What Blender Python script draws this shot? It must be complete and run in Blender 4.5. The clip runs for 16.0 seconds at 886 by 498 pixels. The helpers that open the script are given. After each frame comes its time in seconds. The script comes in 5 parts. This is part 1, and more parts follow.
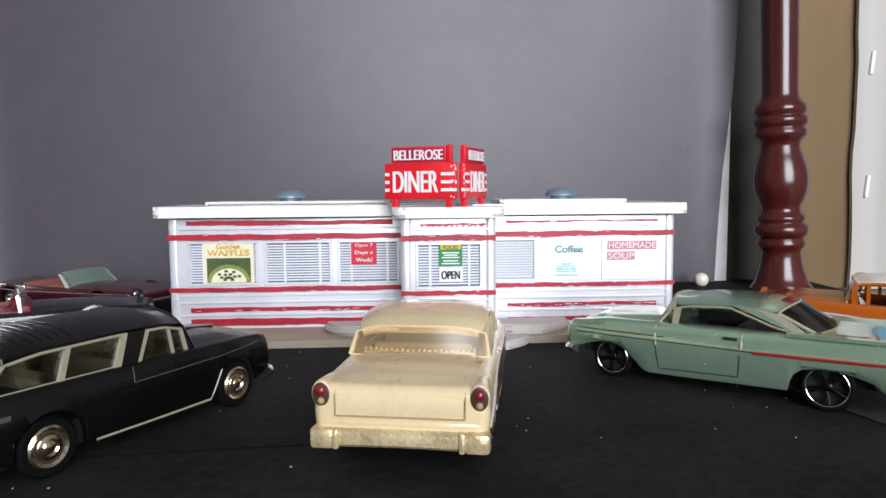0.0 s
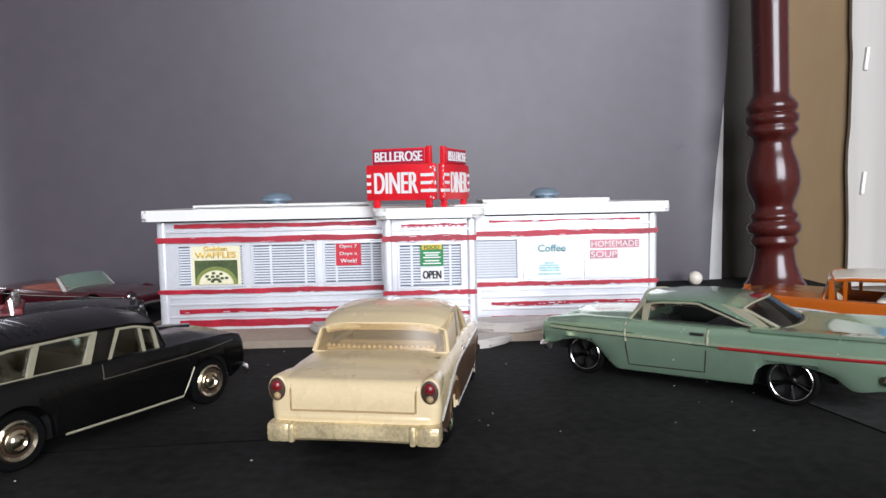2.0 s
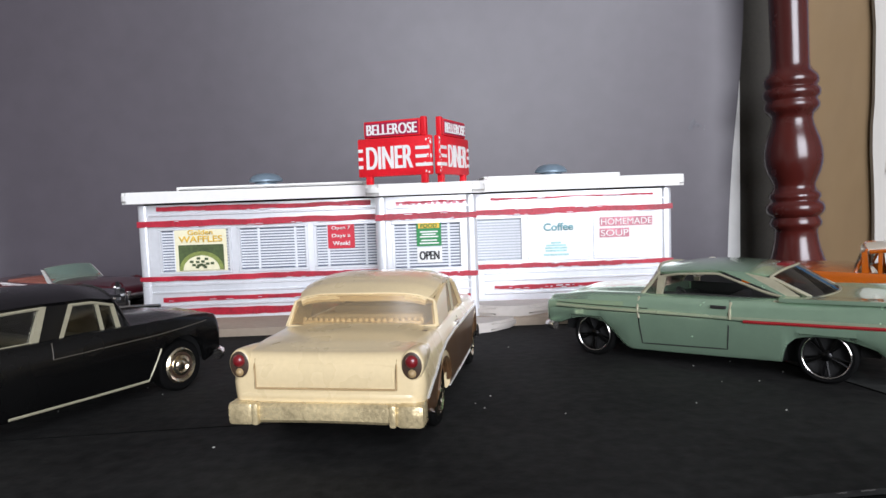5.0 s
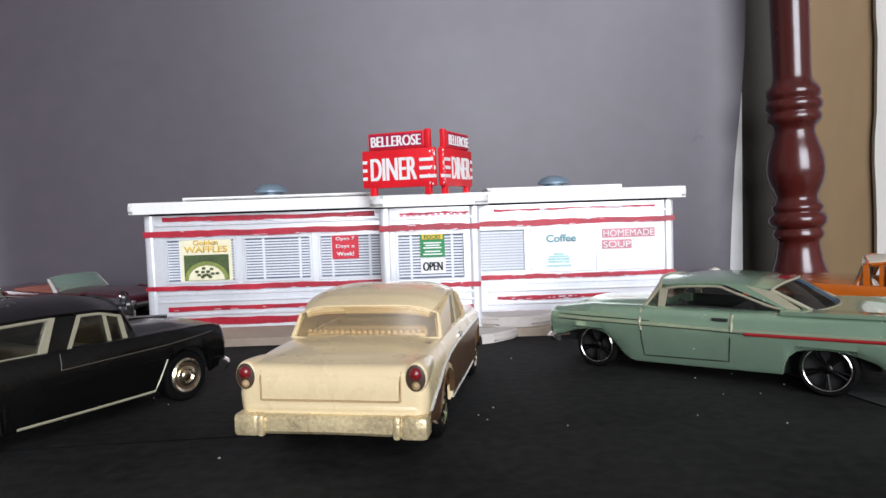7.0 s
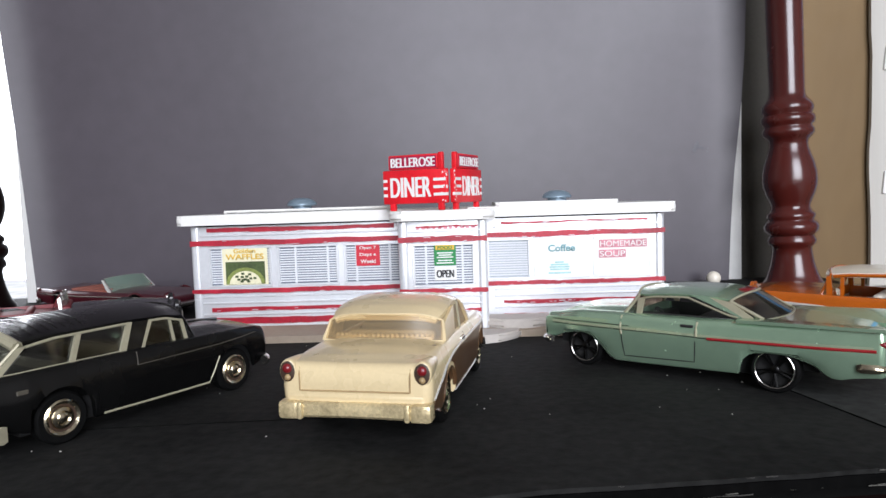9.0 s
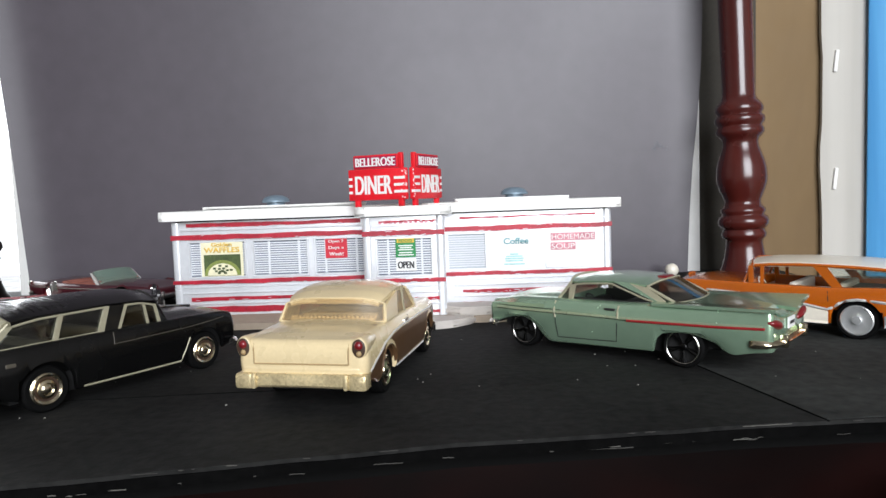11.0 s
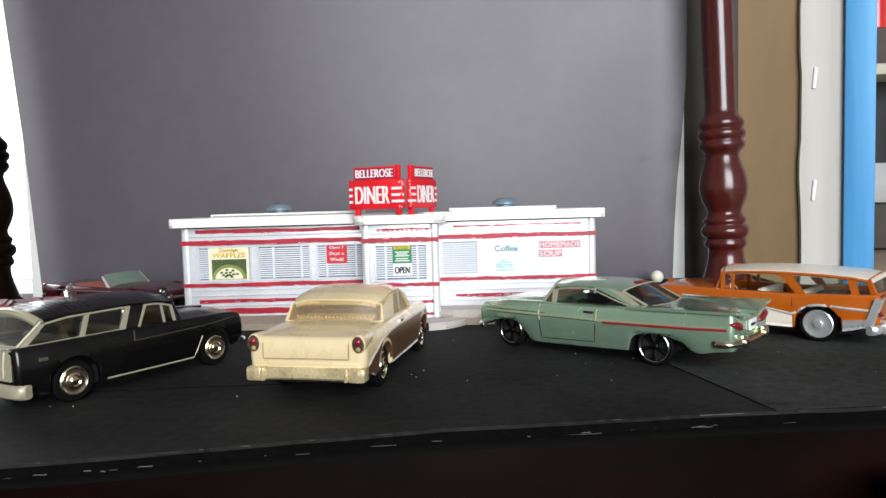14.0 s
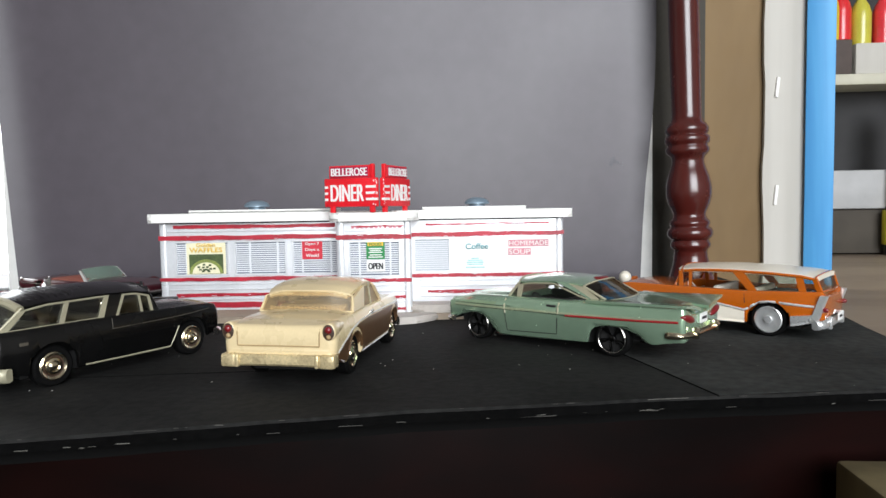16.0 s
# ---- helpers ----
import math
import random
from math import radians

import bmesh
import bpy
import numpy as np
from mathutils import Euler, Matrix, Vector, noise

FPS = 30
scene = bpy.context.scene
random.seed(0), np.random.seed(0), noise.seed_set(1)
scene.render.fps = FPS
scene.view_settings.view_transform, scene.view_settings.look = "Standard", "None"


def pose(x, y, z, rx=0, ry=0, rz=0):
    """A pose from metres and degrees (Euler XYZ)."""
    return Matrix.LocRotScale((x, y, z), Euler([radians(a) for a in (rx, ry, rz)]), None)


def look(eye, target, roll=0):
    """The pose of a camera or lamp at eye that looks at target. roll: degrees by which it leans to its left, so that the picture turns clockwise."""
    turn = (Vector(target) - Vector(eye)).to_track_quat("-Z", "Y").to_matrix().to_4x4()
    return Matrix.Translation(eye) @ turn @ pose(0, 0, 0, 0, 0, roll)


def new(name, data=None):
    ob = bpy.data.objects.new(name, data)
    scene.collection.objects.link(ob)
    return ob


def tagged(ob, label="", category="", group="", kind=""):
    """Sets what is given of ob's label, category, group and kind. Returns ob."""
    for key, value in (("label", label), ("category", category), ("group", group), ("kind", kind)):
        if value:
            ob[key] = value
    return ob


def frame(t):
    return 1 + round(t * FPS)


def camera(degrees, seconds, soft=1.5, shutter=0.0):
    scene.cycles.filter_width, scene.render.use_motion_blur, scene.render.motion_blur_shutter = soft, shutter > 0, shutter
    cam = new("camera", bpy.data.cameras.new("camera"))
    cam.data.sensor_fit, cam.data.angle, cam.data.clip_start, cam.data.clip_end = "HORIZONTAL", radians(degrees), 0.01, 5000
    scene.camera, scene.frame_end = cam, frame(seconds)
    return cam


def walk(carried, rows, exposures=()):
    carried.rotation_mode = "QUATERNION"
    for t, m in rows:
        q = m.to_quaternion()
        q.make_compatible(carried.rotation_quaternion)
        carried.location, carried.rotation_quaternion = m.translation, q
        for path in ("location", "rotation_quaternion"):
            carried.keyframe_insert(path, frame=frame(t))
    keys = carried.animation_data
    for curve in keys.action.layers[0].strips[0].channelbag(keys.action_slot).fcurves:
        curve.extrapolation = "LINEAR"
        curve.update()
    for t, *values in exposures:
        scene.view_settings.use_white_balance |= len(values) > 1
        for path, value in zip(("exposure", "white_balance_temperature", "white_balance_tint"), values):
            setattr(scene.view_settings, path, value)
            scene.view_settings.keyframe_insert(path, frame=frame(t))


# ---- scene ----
cam = camera(65.3, 16.0, soft=1.5)
PATH = [
    (0, (0.01256, 0.01248, 0.04497), (0.00509, 0.21163, 0.02813), -0.45),
    (0.5, (0.01142, 0.01541, 0.04131), (0.00390, 0.21453, 0.02414), -0.26),
    (1, (0.01560, 0.01736, 0.04094), (0.00564, 0.21643, 0.02440), -0.92),
    (1.5, (0.02109, 0.01360, 0.04254), (0.00993, 0.21265, 0.02658), -1.05),
    (2, (0.02292, 0.01034, 0.04412), (0.01097, 0.20935, 0.02822), -1.13),
    (2.5, (0.02233, 0.01272, 0.04109), (0.00971, 0.21164, 0.02471), -1.25),
    (3, (0.02219, 0.01695, 0.03766), (0.00968, 0.21576, 0.01977), -1.37),
    (3.5, (0.02038, 0.02210, 0.03816), (0.00636, 0.22102, 0.02293), -1.23),
    (4, (0.02404, 0.02409, 0.03623), (0.00964, 0.22302, 0.02139), -1.67),
    (6.5, (0.02663, 0.02391, 0.03554), (0.01059, 0.22285, 0.02273), -2.10),
    (7, (0.02608, 0.02277, 0.03657), (0.00966, 0.22173, 0.02444), -1.87),
    (7.5, (0.02581, 0.02337, 0.03401), (0.00839, 0.22217, 0.02081), -2.14),
    (8, (0.02814, 0.01999, 0.03567), (0.00839, 0.21869, 0.02427), -2.35),
    (8.5, (0.03127, 0.00682, 0.04295), (0.00938, 0.20516, 0.02941), -2.18),
    (9, (0.03203, -0.00064, 0.04303), (0.00879, 0.19752, 0.02914), -1.79),
    (9.5, (0.03830, -0.00221, 0.04213), (0.01556, 0.19589, 0.02665), -1.99),
    (12, (0.04737, -0.02787, 0.04444), (0.02479, 0.17042, 0.03126), -1.87),
    (12.5, (0.04697, -0.03062, 0.04613), (0.02562, 0.16787, 0.03394), -1.52),
    (13, (0.04943, -0.03192, 0.04598), (0.02944, 0.16671, 0.03389), -1.36),
    (13.5, (0.04998, -0.03077, 0.04527), (0.02873, 0.16771, 0.03277), -1.35),
    (14, (0.05003, -0.03205, 0.04391), (0.02784, 0.16628, 0.03073), -1.58),
    (14.5, (0.04869, -0.03526, 0.04393), (0.02815, 0.16326, 0.03099), -1.16),
    (15, (0.04981, -0.03673, 0.04438), (0.02826, 0.16176, 0.03269), -1.20),
    (15.5, (0.05261, -0.03960, 0.04392), (0.03292, 0.15909, 0.03239), -1.08),
    (16, (0.05399, -0.04031, 0.04214), (0.03744, 0.15862, 0.02976), -0.88),
]
walk(cam, [(t, look(eye, target, roll)) for t, eye, target, roll in PATH],
     [(0, -0.09, 6300, 15), (9.5, -0.07, 6300, 14), (12, 0.0, 6500, 10), (16, 0.0, 6500, 10)])

# ---------------------------------------------------------------- light
world = bpy.data.worlds.new("sky")
scene.world = world
world.use_nodes = True
wn = world.node_tree.nodes
sky = wn.new("ShaderNodeTexSky")
sky.sky_type, sky.sun_disc = "NISHITA", False
sky.sun_elevation, sky.sun_rotation = radians(40), radians(150)
wn["Background"].inputs["Strength"].default_value = 0.12
world.node_tree.links.new(sky.outputs["Color"], wn["Background"].inputs["Color"])


def window_lamp(name, x, y, z, target, width, height, watts, color):
    data = bpy.data.lights.new(name, "AREA")
    data.shape, data.size, data.size_y, data.energy, data.color = "RECTANGLE", width, height, watts, color
    ob = new(name, data)
    ob.matrix_world = look((x, y, z), target)
    return ob


window_lamp("window_light_front", 0.60, -1.46, 0.62, (0.42, 0.3, 0.1), 1.15, 1.15, 53, (0.93, 0.965, 1.0))
window_lamp("window_light_back", -0.95, 1.07, 0.45, (-0.95, 0.0, 0.3), 0.95, 1.1, 16, (0.95, 0.98, 1.0))


# ---------------------------------------------------------------- materials
def material(name, color, rough=0.5, metal=0.0, var=0.15, grain=900.0, bump=0.1, coat=0.0, dirt=None, spec=0.5):
    """A painted or plain surface with variation at two scales, a bump and a varied roughness. grain: cells per metre."""
    m = bpy.data.materials.new(name)
    m.use_nodes = True
    n, l = m.node_tree.nodes, m.node_tree.links
    b = n["Principled BSDF"]
    geo = n.new("ShaderNodeTexCoord")
    fine, wide = n.new("ShaderNodeTexNoise"), n.new("ShaderNodeTexNoise")
    for tex, scale, detail in ((fine, grain, 4), (wide, grain / 12, 3)):
        tex.inputs["Scale"].default_value, tex.inputs["Detail"].default_value = scale, detail
        l.new(geo.outputs["Object"], tex.inputs["Vector"])
    add = n.new("ShaderNodeMath")
    add.operation = "ADD"
    l.new(fine.outputs["Fac"], add.inputs[0]), l.new(wide.outputs["Fac"], add.inputs[1])
    ramp = n.new("ShaderNodeMapRange")
    ramp.inputs["From Min"].default_value, ramp.inputs["From Max"].default_value = 0.7, 1.3
    l.new(add.outputs[0], ramp.inputs["Value"])
    mix = n.new("ShaderNodeMix")
    mix.data_type = "RGBA"
    dark = dirt or tuple(c * (1 - var) for c in color)
    light = tuple(min(1, c * (1 + var * 0.6)) for c in color)
    mix.inputs[6].default_value, mix.inputs[7].default_value = (*dark, 1), (*light, 1)
    l.new(ramp.outputs[0], mix.inputs[0])
    l.new(mix.outputs[2], b.inputs["Base Color"])
    rr = n.new("ShaderNodeMapRange")
    rr.inputs["To Min"].default_value, rr.inputs["To Max"].default_value = max(0.02, rough - 0.08), min(1, rough + 0.1)
    l.new(wide.outputs["Fac"], rr.inputs["Value"])
    l.new(rr.outputs[0], b.inputs["Roughness"])
    b.inputs["Metallic"].default_value = metal
    b.inputs["Coat Weight"].default_value = coat
    b.inputs["Specular IOR Level"].default_value = spec
    b.inputs["Coat Roughness"].default_value = 0.08
    if bump:
        bp = n.new("ShaderNodeBump")
        bp.inputs["Strength"].default_value, bp.inputs["Distance"].default_value = bump, 0.0002
        l.new(fine.outputs["Fac"], bp.inputs["Height"])
        l.new(bp.outputs[0], b.inputs["Normal"])
    return m


def glass(name, color, gloss=0.06):
    """Thin toy glazing: clear with a tint, and a gloss that grows towards grazing."""
    m = bpy.data.materials.new(name)
    m.use_nodes = True
    n, l = m.node_tree.nodes, m.node_tree.links
    n.remove(n["Principled BSDF"])
    t, g, mix, lw, fr = n.new("ShaderNodeBsdfTransparent"), n.new("ShaderNodeBsdfGlossy"), n.new("ShaderNodeMixShader"), n.new("ShaderNodeLayerWeight"), n.new("ShaderNodeMapRange")
    t.inputs[0].default_value = (*color, 1)
    g.inputs["Roughness"].default_value = gloss
    fr.inputs["To Min"].default_value, fr.inputs["To Max"].default_value = 0.05, 0.4
    lw.inputs["Blend"].default_value = 0.25
    l.new(lw.outputs["Facing"], fr.inputs["Value"])
    l.new(fr.outputs[0], mix.inputs[0]), l.new(t.outputs[0], mix.inputs[1]), l.new(g.outputs[0], mix.inputs[2])
    l.new(mix.outputs[0], n["Material Output"].inputs[0])
    return m


def wood(name, color, dark, rough=0.3, scale=60.0, stretch=(1, 1, 0.08), coat=0.3, spec=0.5):
    m = material(name, color, rough, coat=coat, bump=0.03, spec=spec)
    n, l = m.node_tree.nodes, m.node_tree.links
    tc, mp, ns = n.new("ShaderNodeTexCoord"), n.new("ShaderNodeMapping"), n.new("ShaderNodeTexNoise")
    mp.inputs["Scale"].default_value = stretch
    ns.inputs["Scale"].default_value, ns.inputs["Detail"].default_value, ns.inputs["Distortion"].default_value = scale, 6, 0.6
    mix = n.new("ShaderNodeMix")
    mix.data_type = "RGBA"
    mix.inputs[6].default_value, mix.inputs[7].default_value = (*dark, 1), (*color, 1)
    l.new(tc.outputs["Object"], mp.inputs[0]), l.new(mp.outputs[0], ns.inputs["Vector"])
    rm = n.new("ShaderNodeMapRange")
    rm.inputs["From Min"].default_value, rm.inputs["From Max"].default_value = 0.35, 0.65
    l.new(ns.outputs["Fac"], rm.inputs[0]), l.new(rm.outputs[0], mix.inputs[0])
    l.new(mix.outputs[2], n["Principled BSDF"].inputs["Base Color"])
    return m


M_BOARD = material("black_board_paint", (0.0138, 0.0138, 0.0131), 0.8, var=0.65, grain=420, bump=0.7, spec=0.16)
M_SCUFF = material("scuffed_grey_core", (0.085, 0.082, 0.072), 0.8, var=0.5, grain=900)
M_SCUFFD = material("scuffed_dark_core", (0.04, 0.038, 0.034), 0.8, var=0.5, grain=900)
M_EDGE_SHADE = material("black_edge_shade", (0.003, 0.003, 0.003), 0.85, var=0.4, grain=500, bump=0.3, spec=0.02)
M_DUSTY_LIT = material("dusty_lit_black_paint", (0.031, 0.0325, 0.0305), 0.85, var=0.6, grain=380, bump=0.7, spec=0.16)
M_CRUMB = material("pale_crumb", (0.36, 0.35, 0.32), 0.8, var=0.4, grain=900)
M_SEAM_SHADE = material("dark_seam_shade", (0.004, 0.004, 0.004), 0.9, spec=0.05)
M_BACK = material("charcoal_poster_card", (0.071, 0.0605, 0.0725), 0.41, var=0.10, grain=120, bump=0.05)
M_WHITECARD = material("white_card", (0.80, 0.79, 0.76), 0.7, var=0.05, grain=200)
M_MAHOG = wood("mahogany_varnish", (0.085, 0.013, 0.009), (0.045, 0.007, 0.006), 0.24, 40, coat=0.3)
# near-black wood of the cabinet; on the left post it paints shade
M_DARKWOOD_SHADE = wood("dark_mahogany_shade", (0.010, 0.0022, 0.0018), (0.0018, 0.0014, 0.0014), 0.45, 26, (0.4, 1, 0.8), coat=0.0, spec=0.06)
M_BROWN = wood("brown_cardboard", (0.215, 0.14, 0.064), (0.165, 0.105, 0.047), 0.75, 25, (1, 1, 0.3), coat=0)
M_OFFWHITE = wood("off_white_board", (0.52, 0.50, 0.455), (0.41, 0.39, 0.35), 0.7, 30, (1, 1, 0.05), coat=0)
M_BLUE = wood("sky_blue_paint", (0.11, 0.42, 0.74), (0.05, 0.25, 0.56), 0.5, 45, (1, 1, 0.07), coat=0)
M_WALL = material("room_wall_paint", (0.30, 0.285, 0.27), 0.9, var=0.06, grain=40)
M_FLOOR = material("room_carpet", (0.16, 0.125, 0.07), 0.95, var=0.4, grain=60)
M_SILVER = material("silver_model_paint", (0.78, 0.80, 0.83), 0.30, 0.4, var=0.06, grain=700, bump=0.06)
M_ROOFW = material("white_roof_plastic", (0.80, 0.79, 0.76), 0.45, var=0.04, grain=500)
M_REDPAINT = material("brushed_red_paint", (0.40, 0.009, 0.028), 0.40, var=0.4, grain=1400, bump=0.4)
M_SIGNRED = material("sign_red_plastic", (0.72, 0.012, 0.022), 0.38, var=0.12, grain=1200, bump=0.1)
M_SIGNDARK = material("sign_crimson_ground", (0.36, 0.010, 0.055), 0.45)
M_PAPERW = material("white_print_paper", (0.80, 0.80, 0.78), 0.6, var=0.03)
M_BLIND = material("blind_white", (0.70, 0.72, 0.76), 0.45, var=0.06)
M_BLINDBACK = material("blind_shade_blue", (0.12, 0.145, 0.20), 0.6, var=0.1)
# paler copy of the blind backing, to paint the right wing's light bloom
M_BLINDBLOOM = material("blind_bloom_pale", (0.46, 0.50, 0.54), 0.6, var=0.1)
M_TAN = material("tan_base_plastic", (0.36, 0.29, 0.22), 0.7, var=0.12, grain=500)
M_STONE = material("pale_step_plastic", (0.50, 0.46, 0.42), 0.65, var=0.1, grain=600)
M_DOME = material("grey_blue_dome", (0.20, 0.27, 0.33), 0.4, 0.3, var=0.1)
M_CREAMP = material("poster_cream", (0.76, 0.72, 0.50), 0.6, var=0.08)
M_GREEND = material("poster_dark_green", (0.055, 0.085, 0.022), 0.6, var=0.4, grain=1500)
M_GREENL = material("poster_light_green", (0.22, 0.27, 0.06), 0.6, var=0.4, grain=1500)
M_GREENB = material("poster_green", (0.02, 0.24, 0.07), 0.6, var=0.15)
M_YELLOW = material("poster_yellow", (0.72, 0.46, 0.05), 0.6, var=0.1)
M_INK = material("black_ink", (0.01, 0.01, 0.012), 0.6)
M_REDINK = material("pinkish_red_ink", (0.56, 0.02, 0.04), 0.6, var=0.12)
M_TEAL = material("teal_ink", (0.40, 0.64, 0.64), 0.6, var=0.3, grain=2000)
# teal lettering and pink ink paled: the glare is put in their colour
M_TEAL_GLARE = material("glare_teal_ink", (0.20, 0.42, 0.46), 0.6)
M_PINK = material("pink_ink", (0.66, 0.27, 0.32), 0.6, var=0.35, grain=1500)
M_CREAM = material("cream_enamel", (0.68, 0.55, 0.325), 0.28, var=0.05, grain=1500, bump=0.02, coat=0.6)
M_BROWNP = material("bronze_brown_enamel", (0.10, 0.052, 0.024), 0.3, var=0.12, coat=0.4)
M_NOMAD = material("satin_black_enamel", (0.0032, 0.0032, 0.0032), 0.24, var=0.2, grain=1500, bump=0.02, coat=0.3, spec=0.35)
M_GREENC = material("seafoam_metallic", (0.41, 0.60, 0.42), 0.22, 0.7, var=0.05, grain=4000, bump=0.0, coat=0.9)
M_GREENS = material("pale_green_stripe", (0.44, 0.52, 0.36), 0.25, 0.6, var=0.1, coat=0.6)
M_REDLINE = material("dark_red_line", (0.30, 0.012, 0.016), 0.35, coat=0.4)
M_ORANGE = material("orange_enamel", (0.43, 0.094, 0.004), 0.2, var=0.06, grain=1500, bump=0.01, coat=0.9)
M_IVORY = material("ivory_enamel", (0.82, 0.76, 0.64), 0.35, var=0.05, coat=0.4)
M_MAROON = material("maroon_enamel", (0.055, 0.004, 0.009), 0.28, var=0.1, coat=0.6)
M_BLACKC = material("black_enamel", (0.008, 0.008, 0.009), 0.25, var=0.1, coat=0.6)
M_PEACH = material("peach_interior", (0.26, 0.09, 0.065), 0.6, var=0.1)
M_REDINT = material("red_interior", (0.17, 0.010, 0.014), 0.5, var=0.15)
M_TANINT = material("tan_interior", (0.52, 0.42, 0.25), 0.55, var=0.1)
M_DARKINT = material("dark_interior", (0.015, 0.014, 0.014), 0.6, var=0.1)
M_WHITEINT = material("white_interior", (0.62, 0.57, 0.48), 0.55, var=0.1)
M_CHROME = material("chrome_plating", (0.84, 0.82, 0.79), 0.22, 1.0, var=0.05, bump=0.03)
M_SMOKECHROME = material("smoked_chrome", (0.42, 0.41, 0.39), 0.16, 1.0, var=0.2)
M_GOLDCHROME = material("brass_tinted_chrome", (0.80, 0.71, 0.52), 0.18, 1.0, var=0.2, bump=0.15)
M_CREAMTRIM = material("pale_cream_trim", (0.36, 0.335, 0.235), 0.4, 0.2, var=0.12)
M_BUMPER = material("cream_silver_bumper", (0.66, 0.54, 0.31), 0.26, 0.45, var=0.35, grain=1800, bump=0.5)
M_SILVTRIM = material("silver_paint_trim", (0.68, 0.67, 0.64), 0.28, 0.35, var=0.12)
M_GUN = material("dark_gunmetal", (0.025, 0.025, 0.025), 0.3, 1.0, var=0.1)
M_TYRE = material("black_rubber", (0.0035, 0.0035, 0.0035), 0.75, var=0.2, grain=2000, spec=0.08)
M_UNDER = material("underbody_black", (0.006, 0.006, 0.006), 0.8)
M_TAIL = material("tail_lamp_red", (0.17, 0.008, 0.012), 0.3, coat=0.3)
M_WHITEWALL = material("silvered_disc", (0.72, 0.73, 0.73), 0.27, 0.7, var=0.12)
M_DARKBEZ = material("dark_brown_bezel", (0.05, 0.03, 0.02), 0.4)
M_BOOTGAP = material("shaded_cream_gap", (0.36, 0.25, 0.12), 0.5)
M_PLATE = material("white_plate", (0.75, 0.75, 0.73), 0.5)
G_CLEAR = glass("clear_glazing", (0.82, 0.84, 0.80))
G_TAN = glass("tan_glazing", (0.80, 0.72, 0.58), 0.28)
G_DIM = glass("dim_glazing", (0.60, 0.60, 0.55), 0.04)
G_SMOKE = glass("smoked_glazing", (0.38, 0.32, 0.28))
G_GREEN = glass("green_glazing", (0.50, 0.66, 0.56))


def haze(m, color, amount):
    """Adds diffuse colour: the slight milkiness of moulded plastic, and reflected light in G_GREEN."""
    t = m.node_tree
    dif, mx = t.nodes.new("ShaderNodeBsdfDiffuse"), t.nodes.new("ShaderNodeMixShader")
    dif.inputs[0].default_value, mx.inputs[0].default_value = (*color, 1), amount
    out = t.nodes["Material Output"].inputs[0]
    before = out.links[0].from_socket
    t.links.new(before, mx.inputs[1]), t.links.new(dif.outputs[0], mx.inputs[2]), t.links.new(mx.outputs[0], out)


# the green pane's diffuse part paints the light it reflects
haze(G_GREEN, (0.30, 0.38, 0.33), 0.3)
haze(G_CLEAR, (0.45, 0.42, 0.36), 0.018)
haze(G_TAN, (0.55, 0.45, 0.30), 0.12)
M_NOMINT = material("dull_brown_interior", (0.11, 0.105, 0.085), 0.4, var=0.2)
M_DULLTRIM = material("dull_brown_trim", (0.075, 0.066, 0.05), 0.5, var=0.12)

MM = 0.001


# ---------------------------------------------------------------- mesh helpers (millimetres)
def part(name, bm, mat, parent=None, label="", smooth=32):
    """Links a bmesh in millimetres as one mesh object, under a thing or a part."""
    bmesh.ops.remove_doubles(bm, verts=bm.verts, dist=0.0005)
    bmesh.ops.scale(bm, vec=(MM, MM, MM), verts=bm.verts)
    bmesh.ops.recalc_face_normals(bm, faces=bm.faces)
    me = bpy.data.meshes.new(name)
    bm.to_mesh(me)
    bm.free()
    if smooth:
        me.polygons.foreach_set("use_smooth", [True] * len(me.polygons))
        me.set_sharp_from_angle(angle=radians(smooth))
    me.materials.append(mat)
    ob = new(name, me)
    ob.parent = parent
    if label:
        ob["label"] = label
    return ob


def thing(name, m, label, category, group="", kind=""):
    ob = new(name)
    ob.empty_display_size = 0.01
    ob.matrix_world = m
    return tagged(ob, label, category, group, kind)


def mm_pose(x, y, z=0.0, rz=0.0, rx=0.0, ry=0.0):
    return pose(x * MM, y * MM, z * MM, rx, ry, rz)


def box(bm, x0, x1, y0, y1, z0, z1, bevel=0.0, seg=2):
    vs = [bm.verts.new((x, y, z)) for x in (x0, x1) for y in (y0, y1) for z in (z0, z1)]
    fs = [bm.faces.new([vs[i] for i in f]) for f in ((0, 1, 3, 2), (4, 6, 7, 5), (0, 4, 5, 1), (2, 3, 7, 6), (0, 2, 6, 4), (1, 5, 7, 3))]
    if bevel:
        es = list({e for f in fs for e in f.edges})
        bmesh.ops.bevel(bm, geom=es, offset=bevel, segments=seg, affect="EDGES", profile=0.5)
    return bm


def one_box(*a, **k):
    return box(bmesh.new(), *a, **k)


def loft(bm, rings, closed=True, caps=True):
    rows = [[bm.verts.new(p) for p in r] for r in rings]
    n = len(rows[0])
    for a, b in zip(rows, rows[1:]):
        for i in range(n if closed else n - 1):
            j = (i + 1) % n
            bm.faces.new((a[i], a[j], b[j], b[i]))
    if caps and closed:
        bm.faces.new(rows[0])
        bm.faces.new(rows[-1][::-1])
    return bm


def lathe(bm, profile, n=28, m=None, caps=True):
    """Turns (radius, height) about z, then moves it by m."""
    m = m or Matrix()
    rings = [[m @ Vector((r * math.cos(2 * math.pi * i / n), r * math.sin(2 * math.pi * i / n), z)) for i in range(n)] for r, z in profile]
    return loft(bm, rings, caps=caps)


